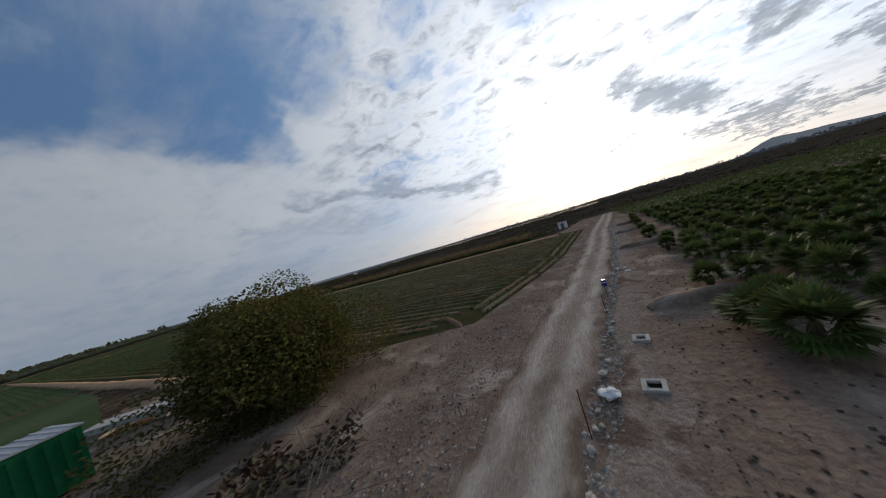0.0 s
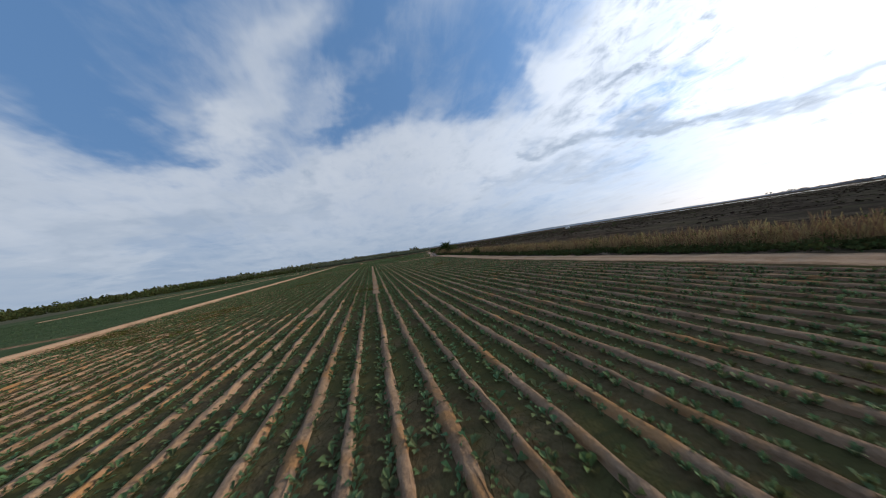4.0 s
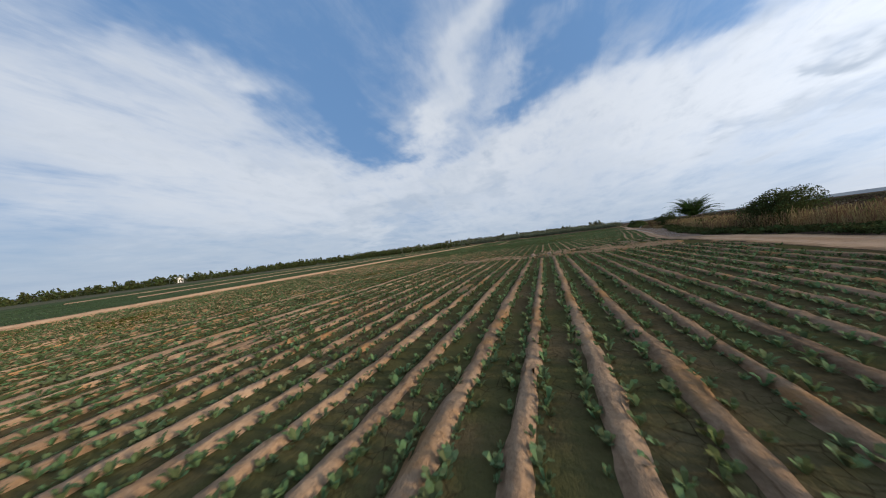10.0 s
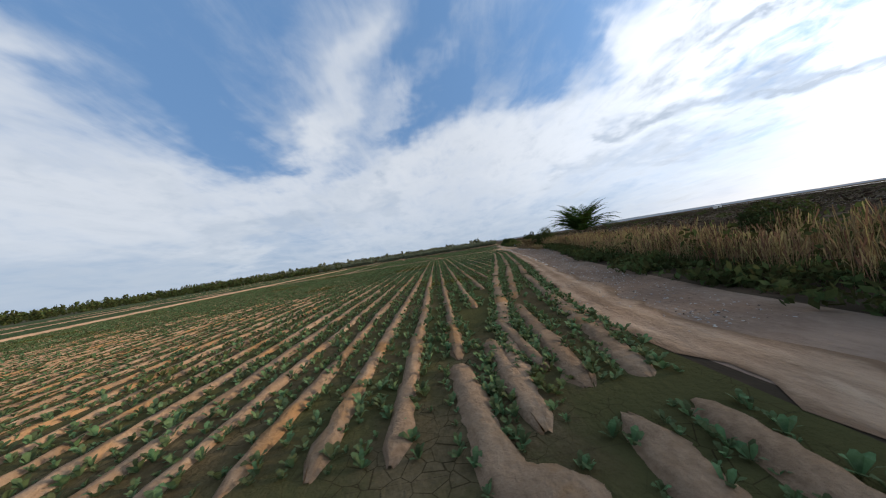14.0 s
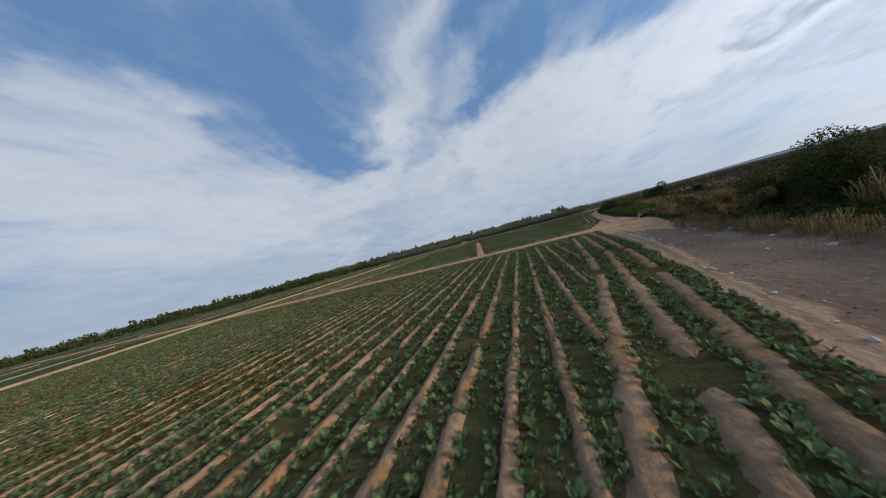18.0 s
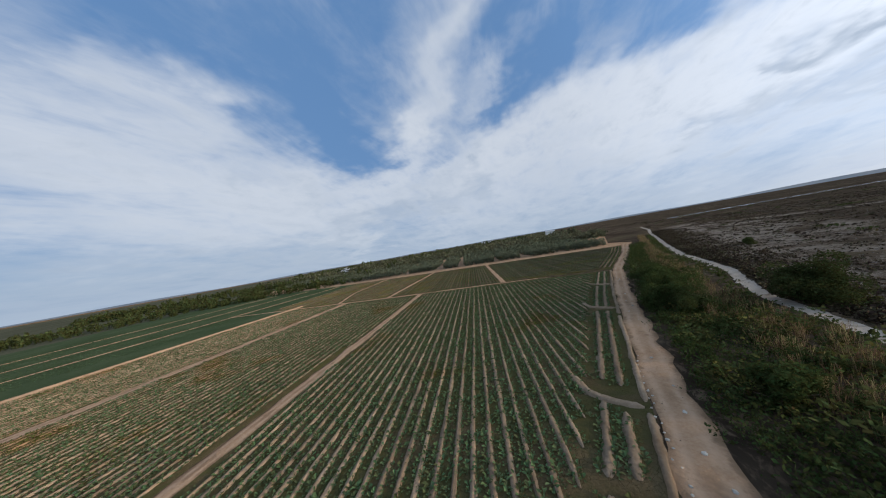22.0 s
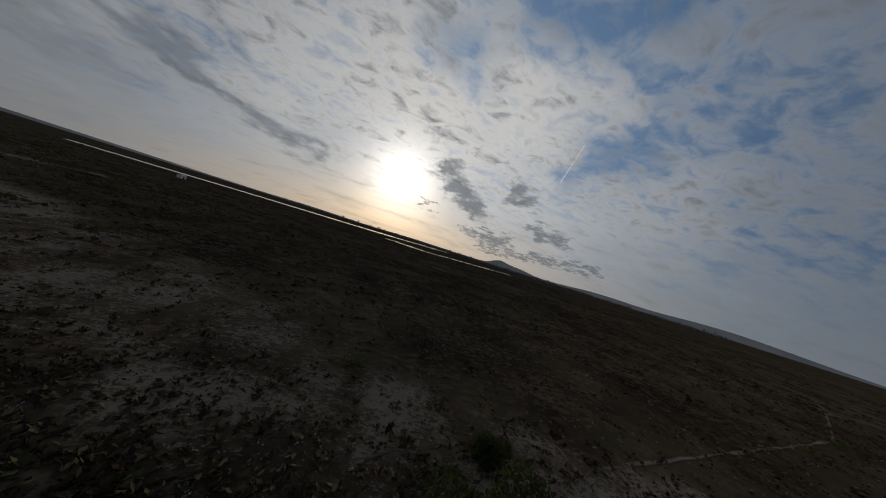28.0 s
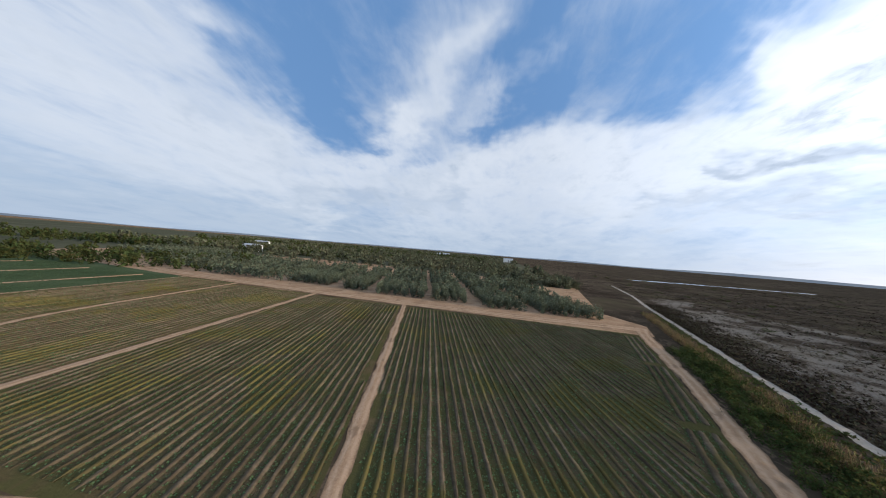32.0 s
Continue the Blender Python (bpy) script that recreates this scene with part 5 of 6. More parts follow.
TUFT = [clump(9, s, 1.0, 0.6, 0.34, 3) for s in (51, 52, 53)]

# green scrub and reeds between the dirt track and the pale path
p = spread(1500, lambda y: track_r(y) + 0.5, lambda y: track_r(y) + 0.62 * (white_x(y) - track_r(y)), 112, 206)
stuff("scrub", many(BUSH, p, 0.35, 0.85), M["green_scrub"], "low dense green scrub along the dirt track", "scrub")
p = spread(1250, lambda y: track_r(y) + 0.4 * (white_x(y) - track_r(y)), lambda y: white_x(y) - 1.7, 108, 236)
p = clear_of_path(p)
stuff("reeds", many(REED, p, 0.4, 0.8), M["reed"], "dry tan reeds along the pale footpath", "reeds")
p = spread(500, lambda y: track_r(y) + 0.45 * (white_x(y) - track_r(y)), lambda y: white_x(y) - 0.8, 108, 240)
p = clear_of_path(p)
stuff("scrub", many(BUSH, p, 0.3, 0.75), M["foliage"], "olive brown scrub among the reeds", "scrub")
p = spread(170, lambda y: track_r(y) + 1.4, lambda y: track_r(y) + 0.85 * (white_x(y) - track_r(y)), 114, 208)
p = clear_of_path(p)
stuff("scrub", many(BUSH, p, 0.9, 1.5, (0.6, 1.0)), M["foliage"], "taller olive bushes in the scrub strip", "scrub")
p = spread(130, lambda y: track_r(y) + 1.4, lambda y: white_x(y) - 2.0, 114, 208)
p = clear_of_path(p)
stuff("scrub", many(BUSH, p, 0.8, 1.3, (0.6, 1.0)), M["tamarisk"], "straw and amber bushes in the scrub strip", "scrub")
p = spread(900, lambda y: white_x(y) - 2.2, lambda y: white_x(y) - 0.7, 108, 240)
stuff("scrub", many(TUFT, p, 0.2, 0.5), M["foliage"], "low olive tufts along the footpath edge", "scrub")
# the long bank east of the dirt track further south
p = spread(1500, lambda y: track_r(y) + 0.4, lambda y: track_r(y) + 3.2, -60, 92)
stuff("scrub", many(LOW, p, 0.4, 0.9), M["foliage"], "dark low scrub on the bank by the track", "scrub")
p = spread(2300, lambda y: track_r(y) + 2.0, lambda y: track_r(y) + 7.5, -60, 88)
stuff("reeds", many(REED, p, 0.5, 1.0), M["reed"], "tall dry yellow reeds on the bank", "reeds")
p = spread(420, lambda y: track_r(y) + 2.5, lambda y: track_r(y) + 9, -64, 104)
stuff("scrub", many(BUSH, p, 0.5, 1.2), M["foliage"], "olive green bushes among the reeds", "scrub")
p = spread(260, lambda y: track_r(y) + 0.6, lambda y: white_x(y) + 3, 96, 113)
stuff("scrub", many(LOW, p, 0.4, 0.9), M["green_scrub"], "green and straw-coloured scrub at the track corner", "scrub")
p = spread(420, lambda y: track_r(y) + 0.4, lambda y: white_x(y), 97, 113)
stuff("reeds", many(REED, p, 0.25, 0.55), M["reed"], "straw-coloured grass at the track corner", "reeds")
p = spread(260, lambda y: track_r(y) - 1.0, lambda y: track_r(y) + 0.4, 78, 95)
stuff("reeds", many(REED, p, 0.22, 0.45), M["reed"], "short straw-coloured grass at the foot of the bushes", "reeds")
p = spread(420, lambda y: track_r(y) - 0.1, lambda y: track_r(y) + 1.4, 96, 122)
stuff("scrub", many(LOW, p, 0.16, 0.42), M["foliage"], "low ragged weeds along the yard edge", "scrub")
# marsh
p = spread(12000, lambda y: white_x(y) + 2.0, lambda y: white_x(y) + 110, 40, 330)
stuff("marsh_scrub", many(TUFT, p, 0.22, 0.55, (0.5, 0.9)), M["scrub"], "dark low scrub tufts over the flat marsh", "scrub")
p = spread(5200, lambda y: white_x(y) + 0.9, lambda y: white_x(y) + 3 + 9 * rng.uniform(0, 1, len(y)), 110, 260)
stuff("marsh_scrub", many(TUFT, p, 0.2, 0.6, (0.6, 1.0)), M["scrub"], "small dark scrub tufts on salt crust", "scrub")
p = spread(1700, lambda y: white_x(y) + 0.85, lambda y: white_x(y) + 2.3, 116, 250)
p = p[wav(p[:, 1], 3.0, 0.3) > -0.45]
stuff("marsh_scrub", many(TUFT, p, 0.28, 0.6, (0.5, 0.9)), M["scrub"], "dark scrub lining the marsh side of the footpath", "scrub")
p = spread(70, lambda y: white_x(y) - 0.3, lambda y: white_x(y) + 0.25, 116, 240)
stuff("weeds", many(TUFT, p, 0.09, 0.2, (0.3, 0.6)), M["scrub"], "small dark weeds on the pale footpath", "weeds")
p = spread(9000, lambda y: np.full_like(y, 20), lambda y: np.full_like(y, 420), -160, 480)
p = p[p[:, 0] > white_x(p[:, 1]) + 14]
p = p[(p[:, 1] > 40) | (p[:, 0] > 24 + 0.1 * p[:, 1])]
stuff("marsh_scrub", many(TUFT, p, 0.5, 1.6, (0.3, 0.6)), M["scrub"], "dark scrub patches far over the marsh", "scrub")
p = spread(160, lambda y: white_x(y) + 12, lambda y: white_x(y) + 170, 40, 420)
stuff("marsh_bushes", many(LOW, p, 0.8, 2.2, (0.5, 0.9)), M["foliage"], "scattered low bushes on the marsh", "scrub")
p = spread(9000, lambda y: white_x(y) + 1.5, lambda y: white_x(y) + 40, 112, 260)
p = p[rng.uniform(0, 1, len(p)) < np.exp(-(p[:, 0] - white_x(p[:, 1])) / 18)]
stuff("marsh_scrub", many(TUFT, p, 0.10, 0.22, (0.4, 0.7)), M["pale_tuft"], "pale salt-dusted tufts near the footpath", "scrub")
p = spread(3000, lambda y: white_x(y) + 16, lambda y: white_x(y) + 90, 40, 330)
stuff("marsh_scrub", many(TUFT, p, 0.10, 0.26, (0.5, 0.9)), M["pale_tuft"], "small pale tufts over the dark marsh", "scrub")
# southern shoulder and palm plantation weeds
TWIG = [reed_tuft(12, s, 0.42) for s in (44, 45, 46)]
p = spread(70, lambda y: np.full_like(y, -38.5), lambda y: lerp(y, [(-67.6, -33), (-63, -32), (-59, -34.5)]), -67.4, -59)
stuff("weeds", many(TWIG, p, 0.25, 0.55), M["weed"], "dead brown weeds on the bare shoulder", "weeds")
p = spread(500, lambda y: track_r(y) - 2.2, lambda y: track_r(y) + 0.6, 78, 113)
p = p[rng.uniform(0, 1, len(p)) > 0.94]
stuff("weeds", many(TWIG, p, 0.25, 0.5), M["reed"], "short dry weeds on the trodden yard", "weeds")


def grit(n, seed):
    """An angular little stone."""
    r = np.random.default_rng(seed)
    v = np.array([(1, 0, 0), (-1, 0, 0), (0, 1, 0), (0, -1, 0), (0, 0, 0.8), (0, 0, -0.5)], float) * r.uniform(0.6, 1.2, (6, 1))
    f = np.array([(0, 2, 4), (2, 1, 4), (1, 3, 4), (3, 0, 4)])
    return v, f


GRIT = [grit(0, s) for s in (1, 2, 3, 4)]


def rubble(places, lo, hi, mat, label):
    size = lo + (hi - lo) * rng.uniform(0, 1, len(places)) ** 3
    lots = []
    pick = rng.integers(0, 4, len(places))
    for k, (tv, tf) in enumerate(GRIT):
        q = places[pick == k].copy()
        q[:, 2] += 0.012
        lots.append(scatter(tv, tf, q, rng.uniform(0, 6.28, len(q)), size[pick == k], rng.uniform(0.6, 1.0, len(q))))
    stuff("rubble", lots, mat, label, "stones")


def along_x(n, lo, hi, x0, x1):
    """Random places between y = lo(x) and y = hi(x), thicker towards x0."""
    x = x0 + (x1 - x0) * rng.uniform(0, 1, n) ** 1.4
    return np.column_stack([x, lo(x) + (hi(x) - lo(x)) * rng.uniform(0, 1, n), np.zeros(n)])


road_l, road_w = (lambda x: lerp(x, ROAD_S)), (lambda x: lerp(x, WIDE_S))
rubble(along_x(5000, lambda x: road_l(x) - 0.4, lambda x: road_l(x) + 2.4, -42, 2), 0.010, 0.055, M["stone"], "pale gravel and clods on the bare verge")
rubble(along_x(2600, lambda x: road_l(x), lambda x: road_l(x) + 2.9, -42, 2), 0.012, 0.05, M["clod"], "dark clods on the bare verge")
rubble(along_x(4500, lambda x: road_l(x) - road_w(x), lambda x: road_l(x), -42, 5), 0.008, 0.030, M["stone"], "loose gravel on the farm road")
rubble(along_x(4500, lambda x: road_l(x) - road_w(x) - 0.7, lambda x: road_l(x) - road_w(x) + 0.1, -42, 8), 0.012, 0.07, M["stone"], "small rubble along the stone line")
rubble(along_x(3200, lambda x: road_l(x) - road_w(x) - 6, lambda x: road_l(x) - road_w(x) - 1.4, -42, 0), 0.012, 0.06, M["clod"], "brown clods on the bare plantation earth")
rubble(spread(6000, lambda y: lerp(y, EDGE_A) + 0.2, lambda y: lerp(y, SIDE), 44, 113), 0.010, 0.05, M["stone"], "small pale stones over the trodden yard")
rubble(spread(1600, lambda y: lerp(y, STONES_AT) + 0.2, lambda y: lerp(y, SIDE), 44, 113), 0.010, 0.045, M["clod"], "dark clods over the trodden yard")
rubble(spread(3500, lambda y: lerp(y, SIDE) - 1.8, lambda y: lerp(y, SIDE), 118, 215), 0.012, 0.05, M["clod"], "small clods on the dirt track")
rubble(spread(3000, lambda y: white_x(y) - 0.8, lambda y: white_x(y) + 0.8, 108, 240), 0.015, 0.06, M["clod"], "small clods on the pale footpath")


# ---- trees and shrubs as things ----
def trunk_mesh(bm, h, r, limbs, seed, spread_r=0.5, lean=0.1):
    r0 = random.Random(seed)
    top = Vector((r0.uniform(-lean, lean) * h, r0.uniform(-lean, lean) * h, h))
    rod(bm, (0, 0, -0.05), top * 0.5, r, r * 0.8, 7)
    rod(bm, top * 0.48, top, r * 0.8, r * 0.5, 7)
    for i in range(limbs):
        a = i * 2.4 + r0.uniform(-0.5, 0.5)
        s = top * r0.uniform(0.35, 0.95)
        rod(bm, s, s + Vector((math.cos(a) * spread_r * r0.uniform(0.6, 1.2), math.sin(a) * spread_r * r0.uniform(0.6, 1.2), h * r0.uniform(0.3, 0.8))), r * 0.5, r * 0.15, 5)
    return bm


def shrub(name, at, rx, high, leaves, leaf, mat, label, category, seed, lumps=9, group=""):
    ob = thing(name, label, category, group, at=at)
    part("stem", trunk_mesh(bmesh.new(), high * 0.35, 0.04 + 0.02 * rx, 7, seed, rx * 0.7), M["bark"], ob)
    v, f = clump(leaves, seed, rx, high * 0.95, leaf, lumps)
    v[:, :2] *= 1.15
    part("crown", mesh_of("crown", v, f, mat), None, ob)
    return ob


shrub("tree", (-37.9, -59.3, 0), 2.6, 3.75, 70000, 0.060, M["tamarisk"], "wide bushy tree with dull olive and amber foliage", "tree", 61, 34)
shrub("bush", (44.9, 142.5, 0), 2.0, 2.4, 18000, 0.075, M["foliage"], "rounded olive green bush beside the pale footpath", "bush", 62, 24)
shrub("bush", (18.6, 40.6, 0), 2.1, 2.75, 14000, 0.07, M["foliage"], "tall dark leafy bush on the reed bank", "bush", 63, 16)
shrub("bush", (22.6, 50.5, 0), 1.5, 1.9, 5000, 0.07, M["foliage"], "dark leafy bush on the reed bank", "bush", 64, 8)
shrub("bush", (28.0, 95.6, 0), 1.4, 1.2, 12000, 0.06, M["reed"], "straw-coloured bush leaning over the dirt yard", "bush", 65, 12)
shrub("bush", (28.7, 89.3, 0), 1.6, 2.6, 20000, 0.052, M["foliage"], "tall dark bush standing over the dirt yard", "bush", 75, 20)
shrub("bush", (28.3, 92.4, 0), 1.2, 2.0, 8000, 0.065, M["foliage"], "dark bush beside the dirt yard", "bush", 76, 14)
shrub("bush", (26.9, 91.2, 0), 0.8, 1.0, 3500, 0.05, M["reed"], "low straw-coloured bush at the yard edge", "bush", 77, 8)
shrub("bush", (29.4, 99.5, 0), 1.3, 1.4, 5000, 0.06, M["tamarisk"], "dry straw-coloured bush beside the dirt yard", "bush", 66, 9)
shrub("bush", (32.5, 108.5, 0), 1.1, 1.3, 4000, 0.06, M["tamarisk"], "straw-coloured bush at the track corner", "bush", 67, 8)
shrub("bush", (33.6, 128.5, 0), 1.3, 1.5, 5000, 0.065, M["green_scrub"], "rounded green bush in the scrub strip", "bush", 68, 8)
shrub("bush", (36.6, 141.5, 0), 1.4, 1.6, 5000, 0.065, M["foliage"], "olive bush among the reeds", "bush", 69, 8)
shrub("bush", (37.8, 147.0, 0), 1.3, 1.5, 5000, 0.065, M["tamarisk"], "straw-coloured bush among the reeds", "bush", 70, 8)
for x, y, rx, h, k in ((35.6, 143.6, 1.5, 1.9, 141), (36.9, 146.4, 1.8, 2.3, 142), (38.0, 150.2, 1.7, 2.2, 143), (38.9, 153.9, 1.6, 2.0, 144), (40.2, 157.5, 1.4, 1.7, 145)):
    shrub("bush", (x, y, 0), rx, h, 9000, 0.07, M["green_scrub"], "dense green bush beside the dirt track", "bush", k, 14, "track bushes")
shrub("bush", (50.5, 139.5, 0), 1.2, 1.2, 3500, 0.065, M["foliage"], "low dark bush on the marsh edge", "bush", 71, 7)
shrub("bush", (15.6, 6.0, 0), 1.4, 1.5, 4500, 0.07, M["foliage"], "dark bush on the reed bank", "bush", 72, 8)
shrub("bush", (18.0, 22.0, 0), 1.4, 1.6, 4500, 0.07, M["foliage"], "dark bush on the reed bank", "bush", 73, 8)
shrub("bush", (62.0, 178.0, 0), 1.2, 1.2, 3500, 0.065, M["foliage"], "dark bush on the marsh", "bush", 74, 7)


def frond_mesh(n, seed, length, lift, leaflets=14, droop=0.9, wide=0.42):
    """Feather leaves arching out from the top of a palm."""
    r = random.Random(seed)
    vs, fs = [], []
    for i in range(n):
        a, el = i * 2.4 + r.uniform(-0.2, 0.2), lift * (0.25 + 0.75 * r.random())
        ln = length * r.uniform(0.8, 1.1)
        pts = []
        x, z, e = 0.0, 0.0, el
        for k in range(leaflets + 1):
            pts.append((x, z, e))
            x += math.cos(e) * ln / leaflets
            z += math.sin(e) * ln / leaflets
            e -= droop / leaflets * (0.5 + k / leaflets)
        ca, sa = math.cos(a), math.sin(a)
        for k in range(1, leaflets + 1):
            x0, z0, _ = pts[k - 1]
            x1, z1, e1 = pts[k]
            w = wide * length * math.sin(math.pi * min(0.97, 0.12 + 0.86 * k / leaflets)) ** 0.7
            for sgn in (-1, 1):
                o = len(vs)
                tx, tz = x1 + w * 0.65, z1 - w * 0.12 + w * 0.25
                for px, py, pz in ((x0, 0.0, z0), (x0 + (x1 - x0) * 0.55, 0.0, z0 + (z1 - z0) * 0.55), (tx, sgn * w * 0.8, tz - 0.1 * w), (tx - 0.03, sgn * w * 0.8, tz - 0.14 * w)):
                    vs.append((px * ca - py * sa, px * sa + py * ca, pz))
                fs.append((o, o + 1, o + 2, o + 3))
    return np.array(vs), np.array(fs)


def palm(at, trunk_h, fronds, length, seed, label, group="", lift=1.5, wide=0.30):
    ob = thing("palm_tree", label, "palm tree", group, at=at)
    bm = bmesh.new()
    for k in range(4):
        rod(bm, (0, 0, trunk_h * k / 4 - 0.03), (0, 0, trunk_h * (k + 1) / 4), 0.16 if trunk_h > 1 else 0.07, (0.13 + 0.03 * (k % 2)) * (1 if trunk_h > 1 else 0.45), 8)
    part("trunk", bm, M["bark"], ob)
    v, f = frond_mesh(fronds, seed, length, lift, 22, 1.35, wide)
    v[:, 2] += trunk_h
    part("crown", mesh_of("crown", v, f, M["orchard_leaf"]), None, ob)
    return ob


def fan_crown(n, blades, seed, radius):
    """Fan leaves on stalks, standing out all round over a young palm."""
    r = np.random.default_rng(seed)
    vs, fs = [], []
    for i in range(n):
        a, el = i * 2.4 + r.uniform(-0.3, 0.3), math.asin(r.uniform(-0.25, 0.98))
        out = Vector((math.cos(a) * math.cos(el), math.sin(a) * math.cos(el), math.sin(el)))
        side = Vector((-math.sin(a), math.cos(a), 0.0))
        lift = out.cross(side)
        stalk, blade = radius * r.uniform(0.32, 0.5), radius * r.uniform(0.45, 0.65)
        root = out * stalk + Vector((0, 0, -0.06 * stalk))
        o = len(vs)
        vs += [tuple(side * 0.012), tuple(side * -0.012), tuple(root - side * 0.010), tuple(root + side * 0.010)]
        fs.append((o, o + 1, o + 2, o + 3))
        for k in range(blades):
            f = (k / (blades - 1) - 0.5) * 2.6
            d = (out * math.cos(f) + side * math.sin(f) - lift * 0.10).normalized()
            d.z -= 0.22 * abs(f)
            w = d.cross(lift).normalized() * blade * (0.085 if blades > 6 else 0.15)
            tip = root + d * blade * (1.0 - 0.12 * abs(f))
            mid = root + d * blade * 0.5
            o = len(vs)
            vs += [tuple(root), tuple(mid + w), tuple(tip), tuple(mid - w)]
            fs.append((o, o + 1, o + 2, o + 3))
    return np.array(vs), np.array(fs)


def fan_palm(at, trunk_h, leaves, radius, seed, label, group=""):
    ob = thing("palm_tree", label, "palm tree", group, at=at)
    bm = bmesh.new()
    for k in range(3):
        rod(bm, (0, 0, trunk_h * k / 3 - 0.03), (0, 0, trunk_h * (k + 1) / 3), 0.13, 0.09 + 0.03 * (k % 2), 8)
    part("trunk", bm, M["bark"], ob)
    v, f = fan_crown(leaves, 11, seed, radius)
    v[:, 2] += trunk_h
    part("crown", mesh_of("crown", v, f, M["frond"]), None, ob)
    return ob


palm((25.9, 72.0, 0), 1.9, 84, 4.6, 81, "large wild date palm rising out of the reeds", wide=0.16)
# the plantation of young palms south of the road
fan_palm((-35.82, -74.08, 0), 0.55, 44, 0.95, 82, "young fan-leaved palm on bare plantation earth")
fan_palm((-34.58, -73.76, 0), 0.50, 40, 0.85, 83, "small fan-leaved palm on bare plantation earth")


pr = random.Random(5)
first = [fan_palm((x, y, 0), h, 40, 0.68, s, "young bushy palm on bare plantation earth", "palm plantation") for x, y, h, s in ((-30.98, -74.03, 0.36, 84), (-28.47, -75.51, 0.42, 85), (-30.79, -75.14, 0.32, 86))]
spots = [(-33.3, -74.65), (-23.55, -74.53), (-22.98, -75.75), (-24.76, -75.39), (-18.24, -74.66), (-27.0, -74.9), (-25.9, -76.2), (-21.2, -75.1), (-15.3, -75.3), (-12.6, -75.2), (-9.5, -75.6), (-6.2, -75.8), (-2.8, -76.0), (1.0, -76.4), (4.6, -76.8)]
for row in range(10):
    for col in range(28):
        x = -34.0 + col * 1.5 + pr.uniform(-0.2, 0.2) + (row % 2) * 0.8
        spots.append((x, -76.3 - row * 1.45 + pr.uniform(-0.2, 0.2) - 0.055 * (x + 34)))
for k, (x, y) in enumerate(spots):
    if pr.random() > 0.04:
        c = copy_thing(first[k % 3], pose(x, y, 0, 0, 0, pr.uniform(0, 360)))
        c.scale = Vector((1, 1, 1)) * pr.uniform(0.80, 1.20)

# its far rows, joined
PALMS = []
for k in (88, 89, 90):
    v, f = fan_crown(13, 4, k, 0.75)
    v[:, 2] += 0.40
    PALMS.append((v, f))
p = np.array([(-45 + 1.55 * c + pr.uniform(-0.2, 0.2), -90.5 - 1.45 * r + pr.uniform(-0.2, 0.2), 0.0) for r in range(20) for c in range(60) if pr.random() > 0.05])
p = np.concatenate([p, np.array([(8 + 1.55 * c + pr.uniform(-0.2, 0.2), -77.8 - 1.45 * r, 0.0) for r in range(9) for c in range(24) if pr.random() > 0.05])])
stuff("palm_plantation", many(PALMS, p, 0.75, 1.15), M["frond"], "far rows of young bushy palms on bare earth", "palms")

# the orchard north of the fields
ob = thing("orchard_tree", "rounded grey-green orchard tree in a planted row", "tree", "orchard trees", at=(-33.5, 226.0, 0))
part("trunk", trunk_mesh(bmesh.new(), 0.7, 0.08, 5, 91, 0.5), M["bark"], ob)
v, f = clump(420, 92, 0.85, 1.75, 0.14, 8, z0=0.2)
part("crown", mesh_of("crown", v, f, M["olive"]), None, ob)
far_trees, made = [], 0
for x0, x1, y0, y1 in ((-32.0, -19.5, 226.5, 274), (-13.5, -7.5, 224.5, 276), (-4.0, 9.0, 223.5, 282), (11.2, 20.5, 223.6, 288), (24.0, 33.0, 222.0, 292), (36.2, 49.0, 222.5, 286), (-57, -36.5, 225, 268), (-82, -61, 229, 275), (-110, -86, 243, 280), (-140, -114, 250, 285)):
    for row in np.arange(x0 + 0.8, x1, 2.3):
        for yy in np.arange(y0 + 0.8, y1, 2.1):
            x = row - 0.24 * (yy - y0) + pr.uniform(-0.15, 0.15)
            if pr.random() < 0.04:
                continue
            if yy < y0 + 16 and -40 < x0 and made < 230:
                made += 1
                c = copy_thing(ob, pose(x, float(yy) + pr.uniform(-0.2, 0.2), 0, 0, 0, pr.uniform(0, 360)))
                c.scale = Vector((1, 1, 1)) * pr.uniform(1.0, 1.4)
            else:
                far_trees.append((x, float(yy), 0.0))
SMALL = [clump(70, s, 0.85, 1.75, 0.26, 7, z0=0.2) for s in (104, 105, 106)]
FAR_CROWN = [clump(42, s, 1.4, 2.4, 0.50, 8, z0=0.1) for s in (107, 108, 109, 110)]
CROWN = [clump(110, s, 1.4, 2.4, 0.34, 9, z0=0.15) for s in (101, 102, 103)]
stuff("orchard", many(SMALL, np.array(far_trees), 1.15, 1.55), M["olive"], "rows of grey-green orchard trees", "trees")
p = spread(2600, lambda y: np.full_like(y, -260.0), lambda y: 56 - 0.10 * (y - 300) + 0 * y, 296, 620)
stuff("woodland", many(FAR_CROWN, p, 1.0, 1.9), M["woods"], "mixed olive green woodland north of the orchard", "trees")
p = spread(240, lambda y: np.full_like(y, 38.0), lambda y: 62 + 0.1 * (y - 262), 284, 330)
stuff("woodland", many(CROWN, p, 0.7, 1.4), M["woods"], "scrubby trees at the marsh edge", "trees")
patch("ground", [(-1800, -900), (-131, -500), (-131, 104), (-142, 232), (-182, 302), (64, 302), (75, 620), (60, 2600), (-1800, 2600)], M["far_land"], 0.003, "hazy green farmland with groves to the horizon", "ground")
